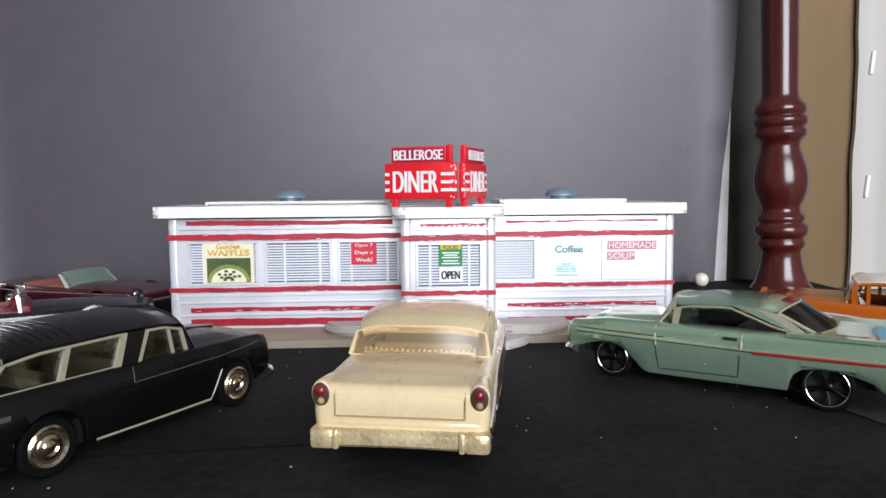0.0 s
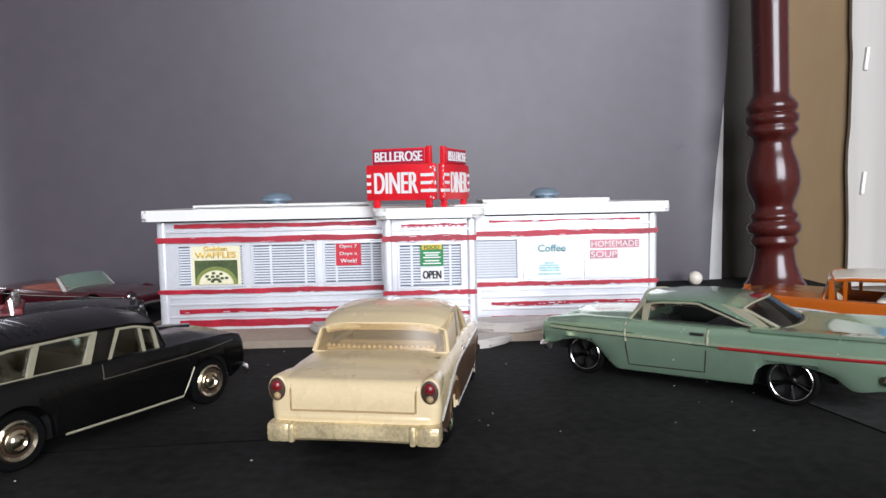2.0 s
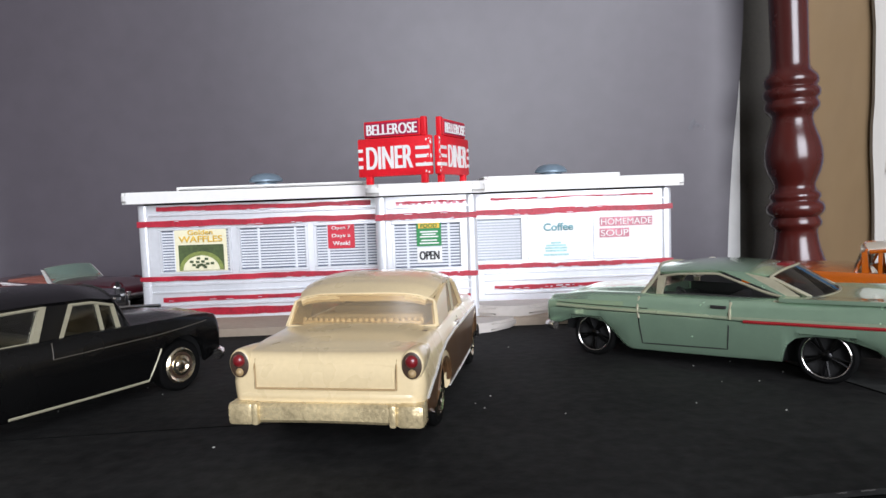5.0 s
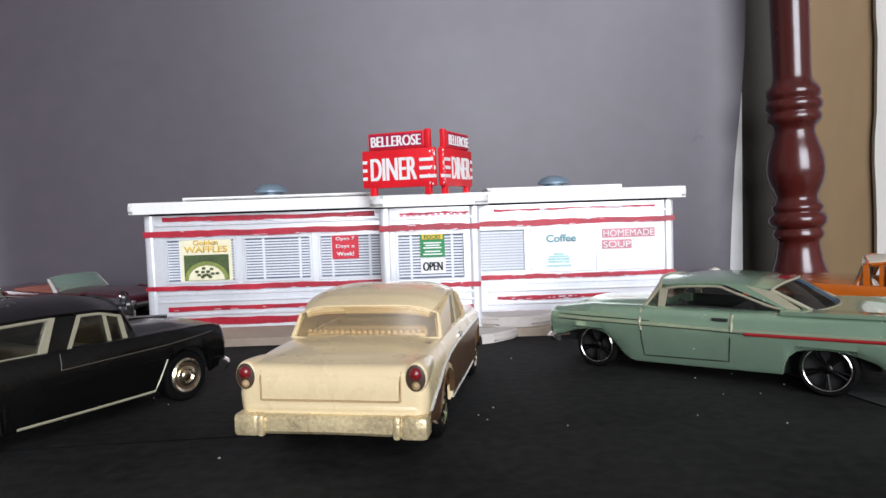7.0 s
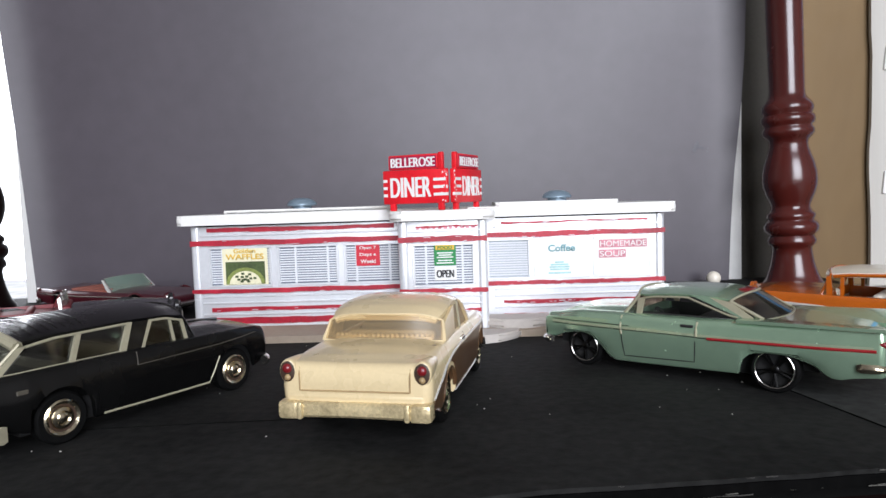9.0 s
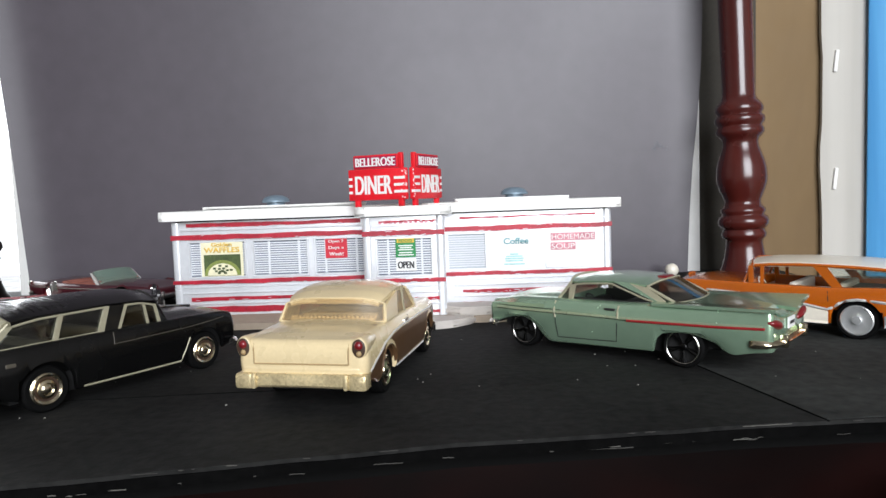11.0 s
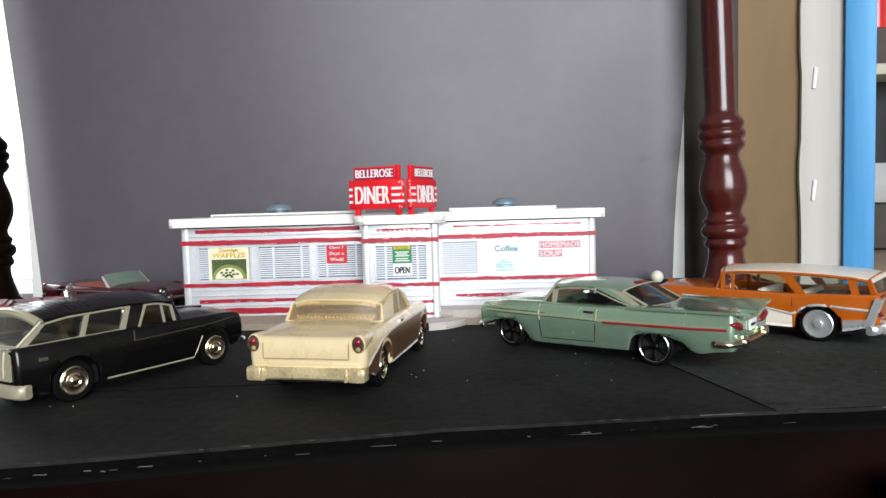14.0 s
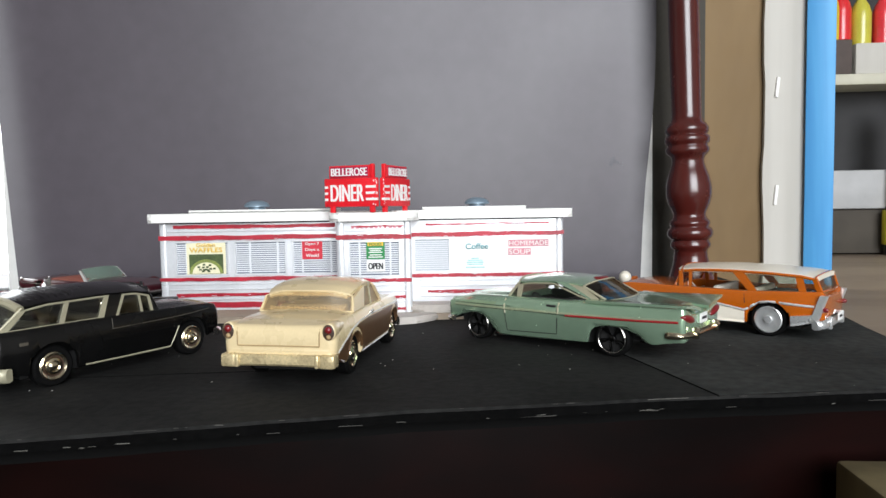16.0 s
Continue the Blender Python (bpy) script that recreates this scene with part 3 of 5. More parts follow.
def diner():
    c, s = -0.75, 230.8
    root = thing("diner_building", mm_pose(c, s, 0, 5.6), "silver model diner with red painted bands and a red rooftop sign", "model building")
    rng = random.Random(11)
    V = -15.0
    # base and steps
    bm = bmesh.new()
    slab(bm, round_rect(-88, 86, -20, 36, 2.5), 0.02, 2.2, 0.5)
    part("base_plate", bm, M_TAN, root, "tan plastic base plate")
    bm = bmesh.new()
    slab(bm, [(6 + 24 * math.cos(radians(a)), -18 + 13 * math.sin(radians(a))) for a in range(180, 361, 12)], 0.03, 2.6, 0.7)
    part("step", bm, M_STONE, root, "rounded pale entrance step")
    bm = bmesh.new()
    slab(bm, [(29 + 15 * math.cos(radians(a)), -6 + 12 * math.sin(radians(a))) for a in range(180, 361, 12)], 2.25, 5.2, 0.9)
    part("planter", bm, M_STONE, root, "rounded pale planter")
    bm = bmesh.new()
    slab(bm, [(-20 + 12 * math.cos(radians(a)), -6 + 11 * math.sin(radians(a))) for a in range(180, 361, 12)], 2.25, 5.2, 0.9)
    part("planter", bm, M_STONE, root, "rounded pale planter")

    # walls, with recesses behind the windows
    wins = {"L": [(-74.5, -52.8), (-51.0, -29.9), (-28.2, -8.6)], "C": [(-4.0, 16.0)], "R": [(20.2, 35.2), (36.2, 55.2), (56.2, 75.8)]}
    Z0, Z1 = 15.7, 29.8

    def body(name, u0, u1, v0, v1, holes):
        bm = bmesh.new()
        slab(bm, round_rect(u0, u1, v0, v1, 1.6), 2.2, Z0)
        low = part(name, bm, M_SILVER, root)
        bm = bmesh.new()
        slab(bm, round_rect(u0, u1, v0, v1, 1.6), Z1, 36.6)
        part("fascia", bm, M_SILVER, low)
        # black strip below the roof slab puts the overhang's shadow in colour
        bm = bmesh.new()
        slab(bm, round_rect(u0 + 1.0, u1 - 1.0, v0 + 1.0, v1 - 1.0, 1.0), 36.6, 37.2)
        part("gap", bm, M_UNDER, low, "black strip for the overhang shade in the gap under the roof")
        edges = [u0 + 1.2] + [e for h in holes for e in h] + [u1 - 1.2]
        for a, b in zip(edges[::2], edges[1::2]):
            if b - a > 0.05:
                part("pier", one_box(a, b, v0, v0 + 1.6, Z0, Z1), M_SILVER, low)
        bm = bmesh.new()
        slab(bm, [(u0 + 1.3, v0 + 1.4), (u1 - 1.3, v0 + 1.4), (u1, v0 + 2.5), (u1, v1), (u0, v1), (u0, v0 + 2.5)], Z0 + 0.001, Z1 - 0.001)
        part("core", bm, M_SILVER, low)
        return low

    body("wing", -80, 10, 0, 32, wins["L"])
    body("wing", 14, 80, 0, 32, wins["R"])
    body("entrance", -8, 19.6, V, 10, wins["C"])
    for side_u in (-80, 77.2, -8, 17.0):
        v = V if -10 < side_u < 19 else 0
        bm = bmesh.new()
        slab(bm, round_rect(side_u - 0.2, side_u + 3.0, v - 0.45, v + 2.6, 1.2), 2.3, 36.6)
        part("corner_column", bm, M_SILVER, root, "rounded bright silver corner column")
    for group, v in (("L", 0), ("C", V), ("R", 0)):
        for k, (a, b) in enumerate(wins[group]):
            diner_window(root, a, b, v, Z0, Z1, (0.3, 0.82) if (group, k) == ("L", 1) else (0.22, 0.8) if group != "R" else (), M_BLINDBLOOM if group == "R" else None)

    # silver mouldings and red bands
    for u0, u1, v in ((-80, -8.2, 0), (-8, 19.6, V), (19.8, 80, 0)):
        end0, end1 = (u0 - 0.3, u1 + (0.3 if v == V or u1 > 70 else 0))
        for z in (33.6, 12.6, 10.4, 6.4):
            part("moulding", one_box(u0 + 3, u1 - 0.4, v - 0.45, v + 0.3, z - 0.35, z + 0.35, 0.2, 1), M_SILVER, root)
        bm = bmesh.new()
        stripe(bm, end0, end1, v - 0.48, 30.1, 31.9, rng)
        part("red_band", bm, M_REDPAINT, root, "hand-painted glossy red band")
        bm = bmesh.new()
        stripe(bm, end0, end1, v - 0.48, 13.9, 15.3, rng)
        part("red_band", bm, M_REDPAINT, root)
        bm = bmesh.new()
        stripe(bm, u0 + 5.5, u1 - (2.5 if u1 < 70 else 5.5), v - 0.12, 34.7, 36.0 if u1 < 15 else 35.3, rng)
        part("red_band", bm, M_REDPAINT, root)
        bm = bmesh.new()
        stripe(bm, u0 + 6, u1 - (0.5 if u1 < 70 else 5.5), v - 0.12, 7.5, 8.7, rng)
        part("red_band", bm, M_REDPAINT, root)
        bm = bmesh.new()
        stripe(bm, u0 + 6, u1 - 0.5, v - 0.12, 3.1, 5.3 if u0 < -20 else 4.2, rng)
        part("red_band", bm, M_REDPAINT, root)
    # worn flecks where the paint has lifted from the bands
    bm = bmesh.new()
    for k in range(150):
        u0, u1, v = ((-79, -9, 0), (21, 79, 0), (-7, 19, V), (21, 79, 0), (21, 79, 0))[k % 5]
        z = rng.choice((30.1, 31.9, 13.9, 15.3, 34.75, 8.1, 7.6))
        u, w, h = rng.uniform(u0 + 4, u1 - 3), rng.uniform(0.4, 2.6), rng.uniform(0.04, 0.11)
        z += rng.uniform(-0.25, 0.25)
        box(bm, u - w / 2, u + w / 2, v - 0.80, v - 0.3, z - h, z + h)
    tagged(part("paint_flecks", bm, M_BLIND, root, "pale flecks where red paint has worn away", smooth=0), kind="stuff")
    for k in range(11):
        u = -2.5 + k * 1.75
        part("transom_mark", one_box(u, u + rng.uniform(0.8, 1.4), V - 0.3, V + 0.1, 34.2, 35.0), M_PINK, root)

    # roofs
    def roof(name, u0, u1, v0, v1, z0, z1, r):
        bm = bmesh.new()
        slab(bm, round_rect(u0, u1, v0, v1, r), z0, z1, 0.9)
        return part(name, bm, M_ROOFW, root, "off-white rounded roof slab")

    roof("roof", -84, 8, -3.5, 35, 37.2, 40.6, 2.2)
    roof("roof", 12, 83.5, -3.6, 35, 37.2, 40.6, 2.2)
    roof("roof", -10.8, 22.6, V - 3.2, 12, 37.0, 40.2, 4.0)
    roof("roof_tier", -70, -12, 4, 30, 40.55, 41.9, 1.2)
    roof("roof_tier", 24, 66, 4, 30, 40.55, 41.9, 1.2)
    for u, v in ((-44.5, 13), (47, 18)):
        bm = bmesh.new()
        lathe(bm, [(3.4, 0), (3.4, 0.9), (5.2, 1.1), (5.2, 1.7), (4.2, 2.9), (2.4, 3.6), (0.05, 3.8)], 24, Matrix.Translation((u, v, 41.85)))
        part("roof_vent", bm, M_DOME, root, "grey-blue domed roof vent")

    # posters
    u0, u1, z0, z1 = -69.6, -54.2, 15.9, 29.3
    p = flat(root, "poster", u0, u1, -0.1, z0, z1, M_CREAMP, "cream and green waffle poster")
    flat(p, "picture", u0 + 1.0, u1 - 1.0, -0.1, z0 + 0.9, z0 + 8.6, M_GREEND, lift=0.16)
    bm = bmesh.new()
    slab(bm, [(-61.9 + 6.6 * math.cos(radians(a)), 16.9 + 5.6 * math.sin(radians(a))) for a in range(0, 181, 10)], 0, 0.2)
    ob = part("plate_picture", bm, M_GREENL, p, smooth=0)
    ob.matrix_local = facing(0, -0.42, 0)
    bm = bmesh.new()
    slab(bm, [(-61.9 + 5.4 * math.cos(radians(a)), 16.9 + 4.4 * math.sin(radians(a))) for a in range(0, 181, 10)], 0, 0.2)
    ob = part("plate_picture", bm, M_CREAMP, p, smooth=0)
    ob.matrix_local = facing(0, -0.62, 0)
    for k in range(13):
        a, r = radians(14 + 12.5 * k), 1.2 + 1.25 * ((k * 2) % 3)
        flat(p, "garnish", -61.9 + r * math.cos(a) - 0.5, -61.9 + r * math.cos(a) + 0.5, -0.1, 17.2 + r * 0.8 * math.sin(a), 17.9 + r * 0.8 * math.sin(a), M_GREEND, lift=0.84)
    text_part("lettering", "Golden", 1.5, M_YELLOW, p, facing(-61.9, -0.36, 28.2), 7.5)
    text_part("lettering", "WAFFLES", 1.9, M_YELLOW, p, facing(-61.9, -0.36, 26.2), 13.0)
    p = flat(root, "poster", -23.9, -15.9, -0.1, 21.9, 29.4, M_REDINK, "red opening-hours poster")
    for words, z, w in (("Open 7", 27.9, 5.6), ("Days a", 25.6, 5.6), ("Week!", 23.4, 5.2)):
        text_part("lettering", words, 1.35, M_PAPERW, p, facing(-19.9, -0.36, z), w)
    p = flat(root, "poster", 3.0, 9.9, V - 0.1, 22.6, 29.6, M_GREENB, "green food poster")
    flat(p, "banner", 3.5, 9.4, V - 0.1, 27.6, 29.1, M_YELLOW, lift=0.16)
    text_part("lettering", "FOOD", 1.1, M_GREENB, p, facing(6.45, V - 0.5, 28.3), 4.6)
    for z, w in ((26.6, 5.0), (25.9, 4.0), (25.2, 5.2), (24.2, 4.4), (23.4, 5.4)):
        flat(p, "line", 6.45 - w / 2, 6.45 + w / 2, V - 0.1, z - 0.18, z + 0.18, M_PAPERW, lift=0.16)
    p = flat(root, "poster", 3.0, 10.0, V - 0.1, 17.9, 22.2, M_PAPERW, "white sign with black lettering")
    text_part("lettering", "OPEN", 2.4, M_INK, p, facing(6.3, V - 0.36, 20.0), 5.4, weight=0.0, bold=0.25)
    p = flat(root, "poster", 37.0, 54.4, -0.1, 16.2, 29.2, M_PAPERW, "white and teal coffee poster")
    text_part("lettering", "Coffee", 2.3, M_TEAL_GLARE, p, facing(45.6, -0.36, 26.0), 9.0)
    for z, w in ((21.2, 3.0), (20.4, 6.0), (19.6, 6.8), (18.8, 6.4), (17.6, 7.5)):
        flat(p, "drawing", 44.8 - w / 2, 44.8 + w / 2, -0.1, z - 0.3, z + 0.25, M_TEAL, lift=0.16)
    p = flat(root, "poster", 57.0, 75.0, -0.1, 16.2, 29.2, M_PAPERW, "white poster with pinkish red lettering")
    for words, z, w, u in (("HOMEMADE", 27.0, 15.4, 66.2), ("SOUP", 23.6, 8.4, 62.6)):
        flat(p, "lettering_ground", u - w / 2 - 0.3, u + w / 2 + 0.3, -0.1, z - 1.35, z + 1.35, M_PINK, lift=0.16)
        text_part("lettering", words, 1.9, M_PAPERW, p, facing(u, -0.56, z), w, weight=0.0)

    # rooftop sign: two faces that meet at a near corner
    sign = thing("rooftop_sign", mm_pose(10.2, 212.4, 40.2, 0), "red two-sided rooftop diner sign with white lettering", "sign")
    W = 23.6
    for a in (180 - 18, 72):
        out = 1 if a > 90 else -1
        face = part("face_panel", one_box(1.0, W, -0.9, 0.9, 2.2, 12.9, 0.45), M_SIGNRED, sign)
        face.matrix_local = mm_pose(0, 0, 0, a)
        part("name_panel", one_box(4.1, W - 2.2, -0.75, 0.75, 13.0, 17.6, 0.3), M_SIGNRED, face)
        part("name_ground", one_box(4.6, W - 2.7, min(0, out * 0.86), max(0, out * 0.86), 13.4, 17.1), M_SIGNDARK, face, smooth=0)
        part("end_post", one_box(2.4, 4.0, -0.8, 0.8, 12.8, 18.0, 0.3), M_SIGNRED, face)
        turn = pose(0, 0, 0, 90, 0, 180 if a > 90 else 0)
        text_part("lettering", "DINER", 6.2, M_PAPERW, face, Matrix.Translation((13.8 * MM, out * 0.92 * MM, 7.4 * MM)) @ turn, 14.0, weight=0.0, bold=0.42)
        text_part("lettering", "BELLEROSE", 2.9, M_PAPERW, face, Matrix.Translation((12.8 * MM, out * 0.88 * MM, 15.2 * MM)) @ turn, 15.3, weight=0.0, bold=0.26)
        for k in range(3):
            z = 5.0 + 2.3 * k
            for x0, x1 in ((W - 1.7, W - 0.3), ((0.9, 2.2, 1.4)[k], 5.6)):
                part("bar", one_box(x0, x1, min(0, out * 1.02), max(0, out * 1.02), z - 0.45, z + 0.45), M_PAPERW, face, "white bar")
        for x in (3.4, W - 3.2):
            part("foot", one_box(x - 0.9, x + 0.9, -0.8, 0.8, 0.0, 2.4, 0.2), M_SIGNRED, face)
        rng2 = random.Random(a)
        for k in range(16):
            x, z, w = 1.0 + 1.8 * rng2.random() ** 2, rng2.uniform(2.6, 12.6), rng2.uniform(0.15, 0.5)
            part("chip", one_box(x - w / 2, x + w / 2, out * 0.8 - 0.13, out * 0.8 + 0.13, z - w * 0.6, z + w * 0.6, 0.04, 1), M_PAPERW, face)
    return root


diner()

# ---------------------------------------------------------------- model cars
def smooth_keyed(keys, x):
    """Eased between keys, so that outlines have no kinks."""
    for (x0, y0), (x1, y1) in zip(keys, keys[1:]):
        if x <= x1:
            u = min(1, max(0, (x - x0) / (x1 - x0)))
            return y0 + (y1 - y0) * (u * u * (3 - 2 * u) * 0.5 + u * 0.5)
    return keys[-1][1]


class Car:
    """x runs forward from the middle of the wheelbase, y to the left, z up from the ground; millimetres."""

    def __init__(self, name, m, label, s):
        self.s = s
        self.root = thing(name, m, label, "model car", "model cars by the diner")
        self.build_body()
        self.build_wheels()

    def zbottom(self, x):
        s = self.s
        if "edge" in s:
            return keyed(s["edge"], x)
        z = s.get("sill", 3.6)
        end = s["rear"] if x < 0 else s["front"]
        span = s.get("tail_len", 9.0) if x < 0 else 9.0
        z += (s.get("tail_up", 2.2) if x < 0 else 2.2) * max(0, (abs(x) - abs(end) + span) / span) ** 1.6
        for wx in (-s["wb"] / 2, s["wb"] / 2):
            r = s.get("arch_r" if wx < 0 else "arch_f", 6.0)
            d = abs(x - wx)
            if d < r:
                z = max(z, s.get("hub", 5.0) - 0.2 + math.sqrt(r * r - d * d) * s.get("arch_h", 1.0))
        return z

    def section(self, x):
        s = self.s
        w, zs, zc = smooth_keyed(s["width"], x), smooth_keyed(s["shoulder"], x), smooth_keyed(s["centre"], x)
        zb, zm = self.zbottom(x), s.get("crease", 9.5)
        f = s.get("shoulder_in", 1.6)
        if "fin" in s:
            f = f * (1 - 0.75 * keyed(s["fin"], x))
        cab0, cab1 = s["cabin"]
        pts = [(w - 1.5, zb + 0.25), (w - 0.75, zb), (w - 0.2, zb + 0.9), (w + 0.0, zm - 1.6), (w + 0.12, zm), (w - 0.18, zm + 0.55 * (zs - zm)), (w - 0.4 * f, zs - 0.7), (w - 0.65 * f, zs - 0.12), (w - f, zs)]
        pts = [(y, max(z, zb + 0.02 * i)) for i, (y, z) in enumerate(pts)]
        if cab0 < x < cab1:
            pts += [(w - f - 0.9, zs - 0.05), (w - f - 1.1, 7.6), ((w - 4) * 0.5, 7.5), (0, 7.5)]
        else:
            dz = zc - zs
            pts += [(w - f - 1.6, zs + 0.22 * dz - s.get("dip", 0.0)), (w * 0.62, zs + 0.62 * dz - s.get("dip", 0.0)), (w * 0.3, zs + 0.92 * dz), (0, zc)]
        return pts

    def side(self, x, z):
        pts = self.section(x)[1:9]
        for (y0, z0), (y1, z1) in zip(pts, pts[1:]):
            if z0 <= z <= z1 and z1 > z0:
                return y0 + (y1 - y0) * (z - z0) / (z1 - z0)
        return pts[3][0]

    def build_body(self):
        s = self.s
        xs = set(np.linspace(s["rear"], s["front"], 76))
        for wx in (-s["wb"] / 2, s["wb"] / 2):
            r = s.get("arch_r" if wx < 0 else "arch_f", 6.0)
            xs |= {wx + r * math.sin(radians(a)) for a in range(-90, 91, 12)} | {wx - r - 0.04, wx + r + 0.04}
        for c in s["cabin"]:
            xs |= {c - 0.03, c + 0.03}
        xs = sorted(x for x in xs if s["rear"] <= x <= s["front"])
        rings = []
        for x in xs:
            h = self.section(x)
            rings.append([(x, y, z) for y, z in h] + [(x, -y, z) for y, z in h[-2::-1]])
        bm = bmesh.new()
        # rounded ends: the end sections drawn in along a quarter turn
        R = s.get("round", 1.6)

        def end(ring, sg, a):
            dx, d = sg * R * math.sin(radians(a)), 0.9 * R * (1 - math.cos(radians(a)))
            top, half = max(p[2] for p in ring), max(p[1] for p in ring)
            cz = (top + min(p[2] for p in ring)) / 2
            return [(x + dx, y * (1 - d / half), z - d * min(1, max(-0.35, 2 * (z - cz) / (top - cz)))) for x, y, z in ring]

        turn = (15, 30, 45, 60, 74, 86)
        rings = [end(rings[0], -1, a) for a in turn[::-1]] + rings + [end(rings[-1], 1, a) for a in turn]
        loft(bm, rings, closed=False, caps=False)
        for ring_i in (0, -1):
            pts = rings[ring_i]
            bm.faces.new([bm.verts.new(p) for p in pts])
        self.body = part("body", bm, s["paint"], self.root, smooth=38)
        w = s["width"][len(s["width"]) // 2][1]
        part("underbody", one_box(s["rear"] + s.get("under_in", 5), s["front"] - 5, -w + 4.2, w - 4.2, 2.6, 7.3, 0.5), M_UNDER, self.root)
        for wx in (-s["wb"] / 2, s["wb"] / 2):
            bm = bmesh.new()
            box(bm, wx - 8, wx + 8, -w + 3.9, w - 3.9, 5, min(smooth_keyed(s["shoulder"], wx), smooth_keyed(s["centre"], wx)) - 1.4)
            part("wheel_well", bm, M_UNDER, self.root)

    def build_wheels(self):
        s = self.s
        W = 3.4
        for wx in (-s["wb"] / 2, s["wb"] / 2):
            R, rim = s.get("tyre", 5.1), s.get("rim", 3.7)
            if wx < 0:
                R, rim = s.get("tyre_rear", R), s.get("rim_rear", rim)
            for sy in (1, -1):
                w = smooth_keyed(s["width"], wx)
                m = Matrix.Translation((wx, sy * (w - 2.6), R)) @ Matrix.Rotation(radians(-90 * sy), 4, "X")
                bm = bmesh.new()
                lathe(bm, [(rim, -W / 2), (R - 0.5, -W / 2), (R, -W / 2 + 0.5), (R, W / 2 - 0.6), (R - 0.5, W / 2), (rim, W / 2 - 0.1), (rim - 0.1, W / 2 - 0.9), (rim - 0.1, -W / 2)], 36, m, False)
                tyre = part("wheel", bm, M_TYRE, self.root, "black rubber tyre on a bright rim")
                bm = bmesh.new()
                style = s.get("wheel", "cap")
                h = W / 2
                if style == "cap":
                    lathe(bm, [(rim - 0.05, h - 1.0), (rim, h - 0.05), (rim - 0.35, h + 0.2), (rim - 0.8, h - 0.05), (rim * 0.62, h - 0.3), (rim * 0.56, h + 0.1), (rim * 0.4, h + 0.3), (rim * 0.32, h), (rim * 0.2, h + 0.35), (0.05, h + 0.45)], 36, m)
                    for k in range(12):
                        mm = m @ Matrix.Rotation(2 * math.pi * k / 12, 4, "Z") @ Matrix.Translation((rim * 0.8, 0, h - 0.12))
                        lathe(bm, [(0.22, -0.2), (0.2, 0.1), (0.06, 0.16)], 6, mm)
                    ring = bmesh.new()
                    lathe(ring, [(rim * 0.62, h - 0.3), (rim * 0.63, h - 0.14), (rim * 0.74, h - 0.06), (rim * 0.75, h - 0.3)], 36, m, False)
                    part("shadow_ring", ring, M_DARKBEZ, tyre, "dark ring in the hubcap")
                elif style == "disc":
                    lathe(bm, [(rim - 0.05, h - 1.0), (rim, h), (rim - 0.3, h + 0.2), (rim - 0.7, h + 0.1), (rim * 0.45, h - 0.15), (rim * 0.3, h + 0.1), (rim * 0.26, h + 0.4), (0.05, h + 0.45)], 36, m)
                else:
                    lathe(bm, [(rim - 0.3, h - 1.4), (rim - 0.05, h - 1.0), (rim, h), (rim - 0.15, h + 0.12), (rim - 0.3, h), (rim - 0.35, h - 1.3)], 36, m, False)
                    spokes = bmesh.new()
                    lathe(spokes, [(0.9, h - 1.4), (0.9, h - 0.4), (0.6, h - 0.2), (0.05, h - 0.15)], 14, m)
                    for k in range(5):
                        a = 2 * math.pi * k / 5 + 0.3
                        for da in (-0.14, 0.14):
                            p0 = m @ Vector((0.7 * math.cos(a), 0.7 * math.sin(a), h - 0.6))
                            p1 = m @ Vector(((rim - 0.4) * math.cos(a + da), (rim - 0.4) * math.sin(a + da), h - 0.5))
                            tube(spokes, [p0, p1], 0.26, 5)
                part("hubcap" if style != "spoke" else "rim", bm, s.get("rim_mat", M_CHROME), tyre, s.get("rim_label", "chrome hubcap"))
                if style == "spoke":
                    part("spokes", spokes, M_GUN, tyre, "dark five-spoke centre")
                    bm = bmesh.new()
                    lathe(bm, [(rim - 0.2, -W / 2 + 0.4), (rim - 0.2, h - 1.6), (0.05, h - 1.6)], 24, m)
                    part("brake_disc", bm, M_UNDER, tyre)

    # -- greenhouse
    def edge(self, x, t):
        """A point on the side of the greenhouse: x at that height, t from the belt (0) to the roof (1)."""
        g = self.s["house"]
        zb = smooth_keyed(self.s["shoulder"], min(max(x, self.s["rear"]), self.s["front"])) - 0.1
        yb = smooth_keyed(self.s["width"], x) - g["inset"]
        return Vector((x, yb + (g["roof_w"] - yb) * t, zb + (self.roof_z(x, g["roof_w"]) - 0.5 - zb) * t))

    def roof_z(self, x, y):
        g = self.s["house"]
        return smooth_keyed(g["roof"], x) - g.get("crown", 1.3) * (abs(y) / g["roof_w"]) ** g.get("crown_p", 2.2)

    def build_roof(self, mat, label=""):
        g = self.s["house"]
        x0, x1 = g["roof"][0][0], g["roof"][-1][0]
        nx, ny = 26, 16
        bm = bmesh.new()
        rings = []
        for i in range(nx + 1):
            u = i / nx
            x = x0 + (x1 - x0) * u
            k = 1 - 0.10 * (2 * u - 1) ** 6
            up = [(x, g["roof_w"] * k * math.sin(radians(-90 + 180 * j / ny)) * 1.0, 0) for j in range(ny + 1)]
            top = [(px + g.get("bow", 1.2) * (1 - (py / g["roof_w"]) ** 2) * (2 * u - 1) ** 5, py, self.roof_z(x, py)) for px, py, _ in up]
            bot = [(px, py * 0.98, pz - g.get("thick", 0.8)) for px, py, pz in reversed(top)]
            rings.append(top + bot)
        loft(bm, rings)
        return part("roof", bm, mat, self.root, label, smooth=45)

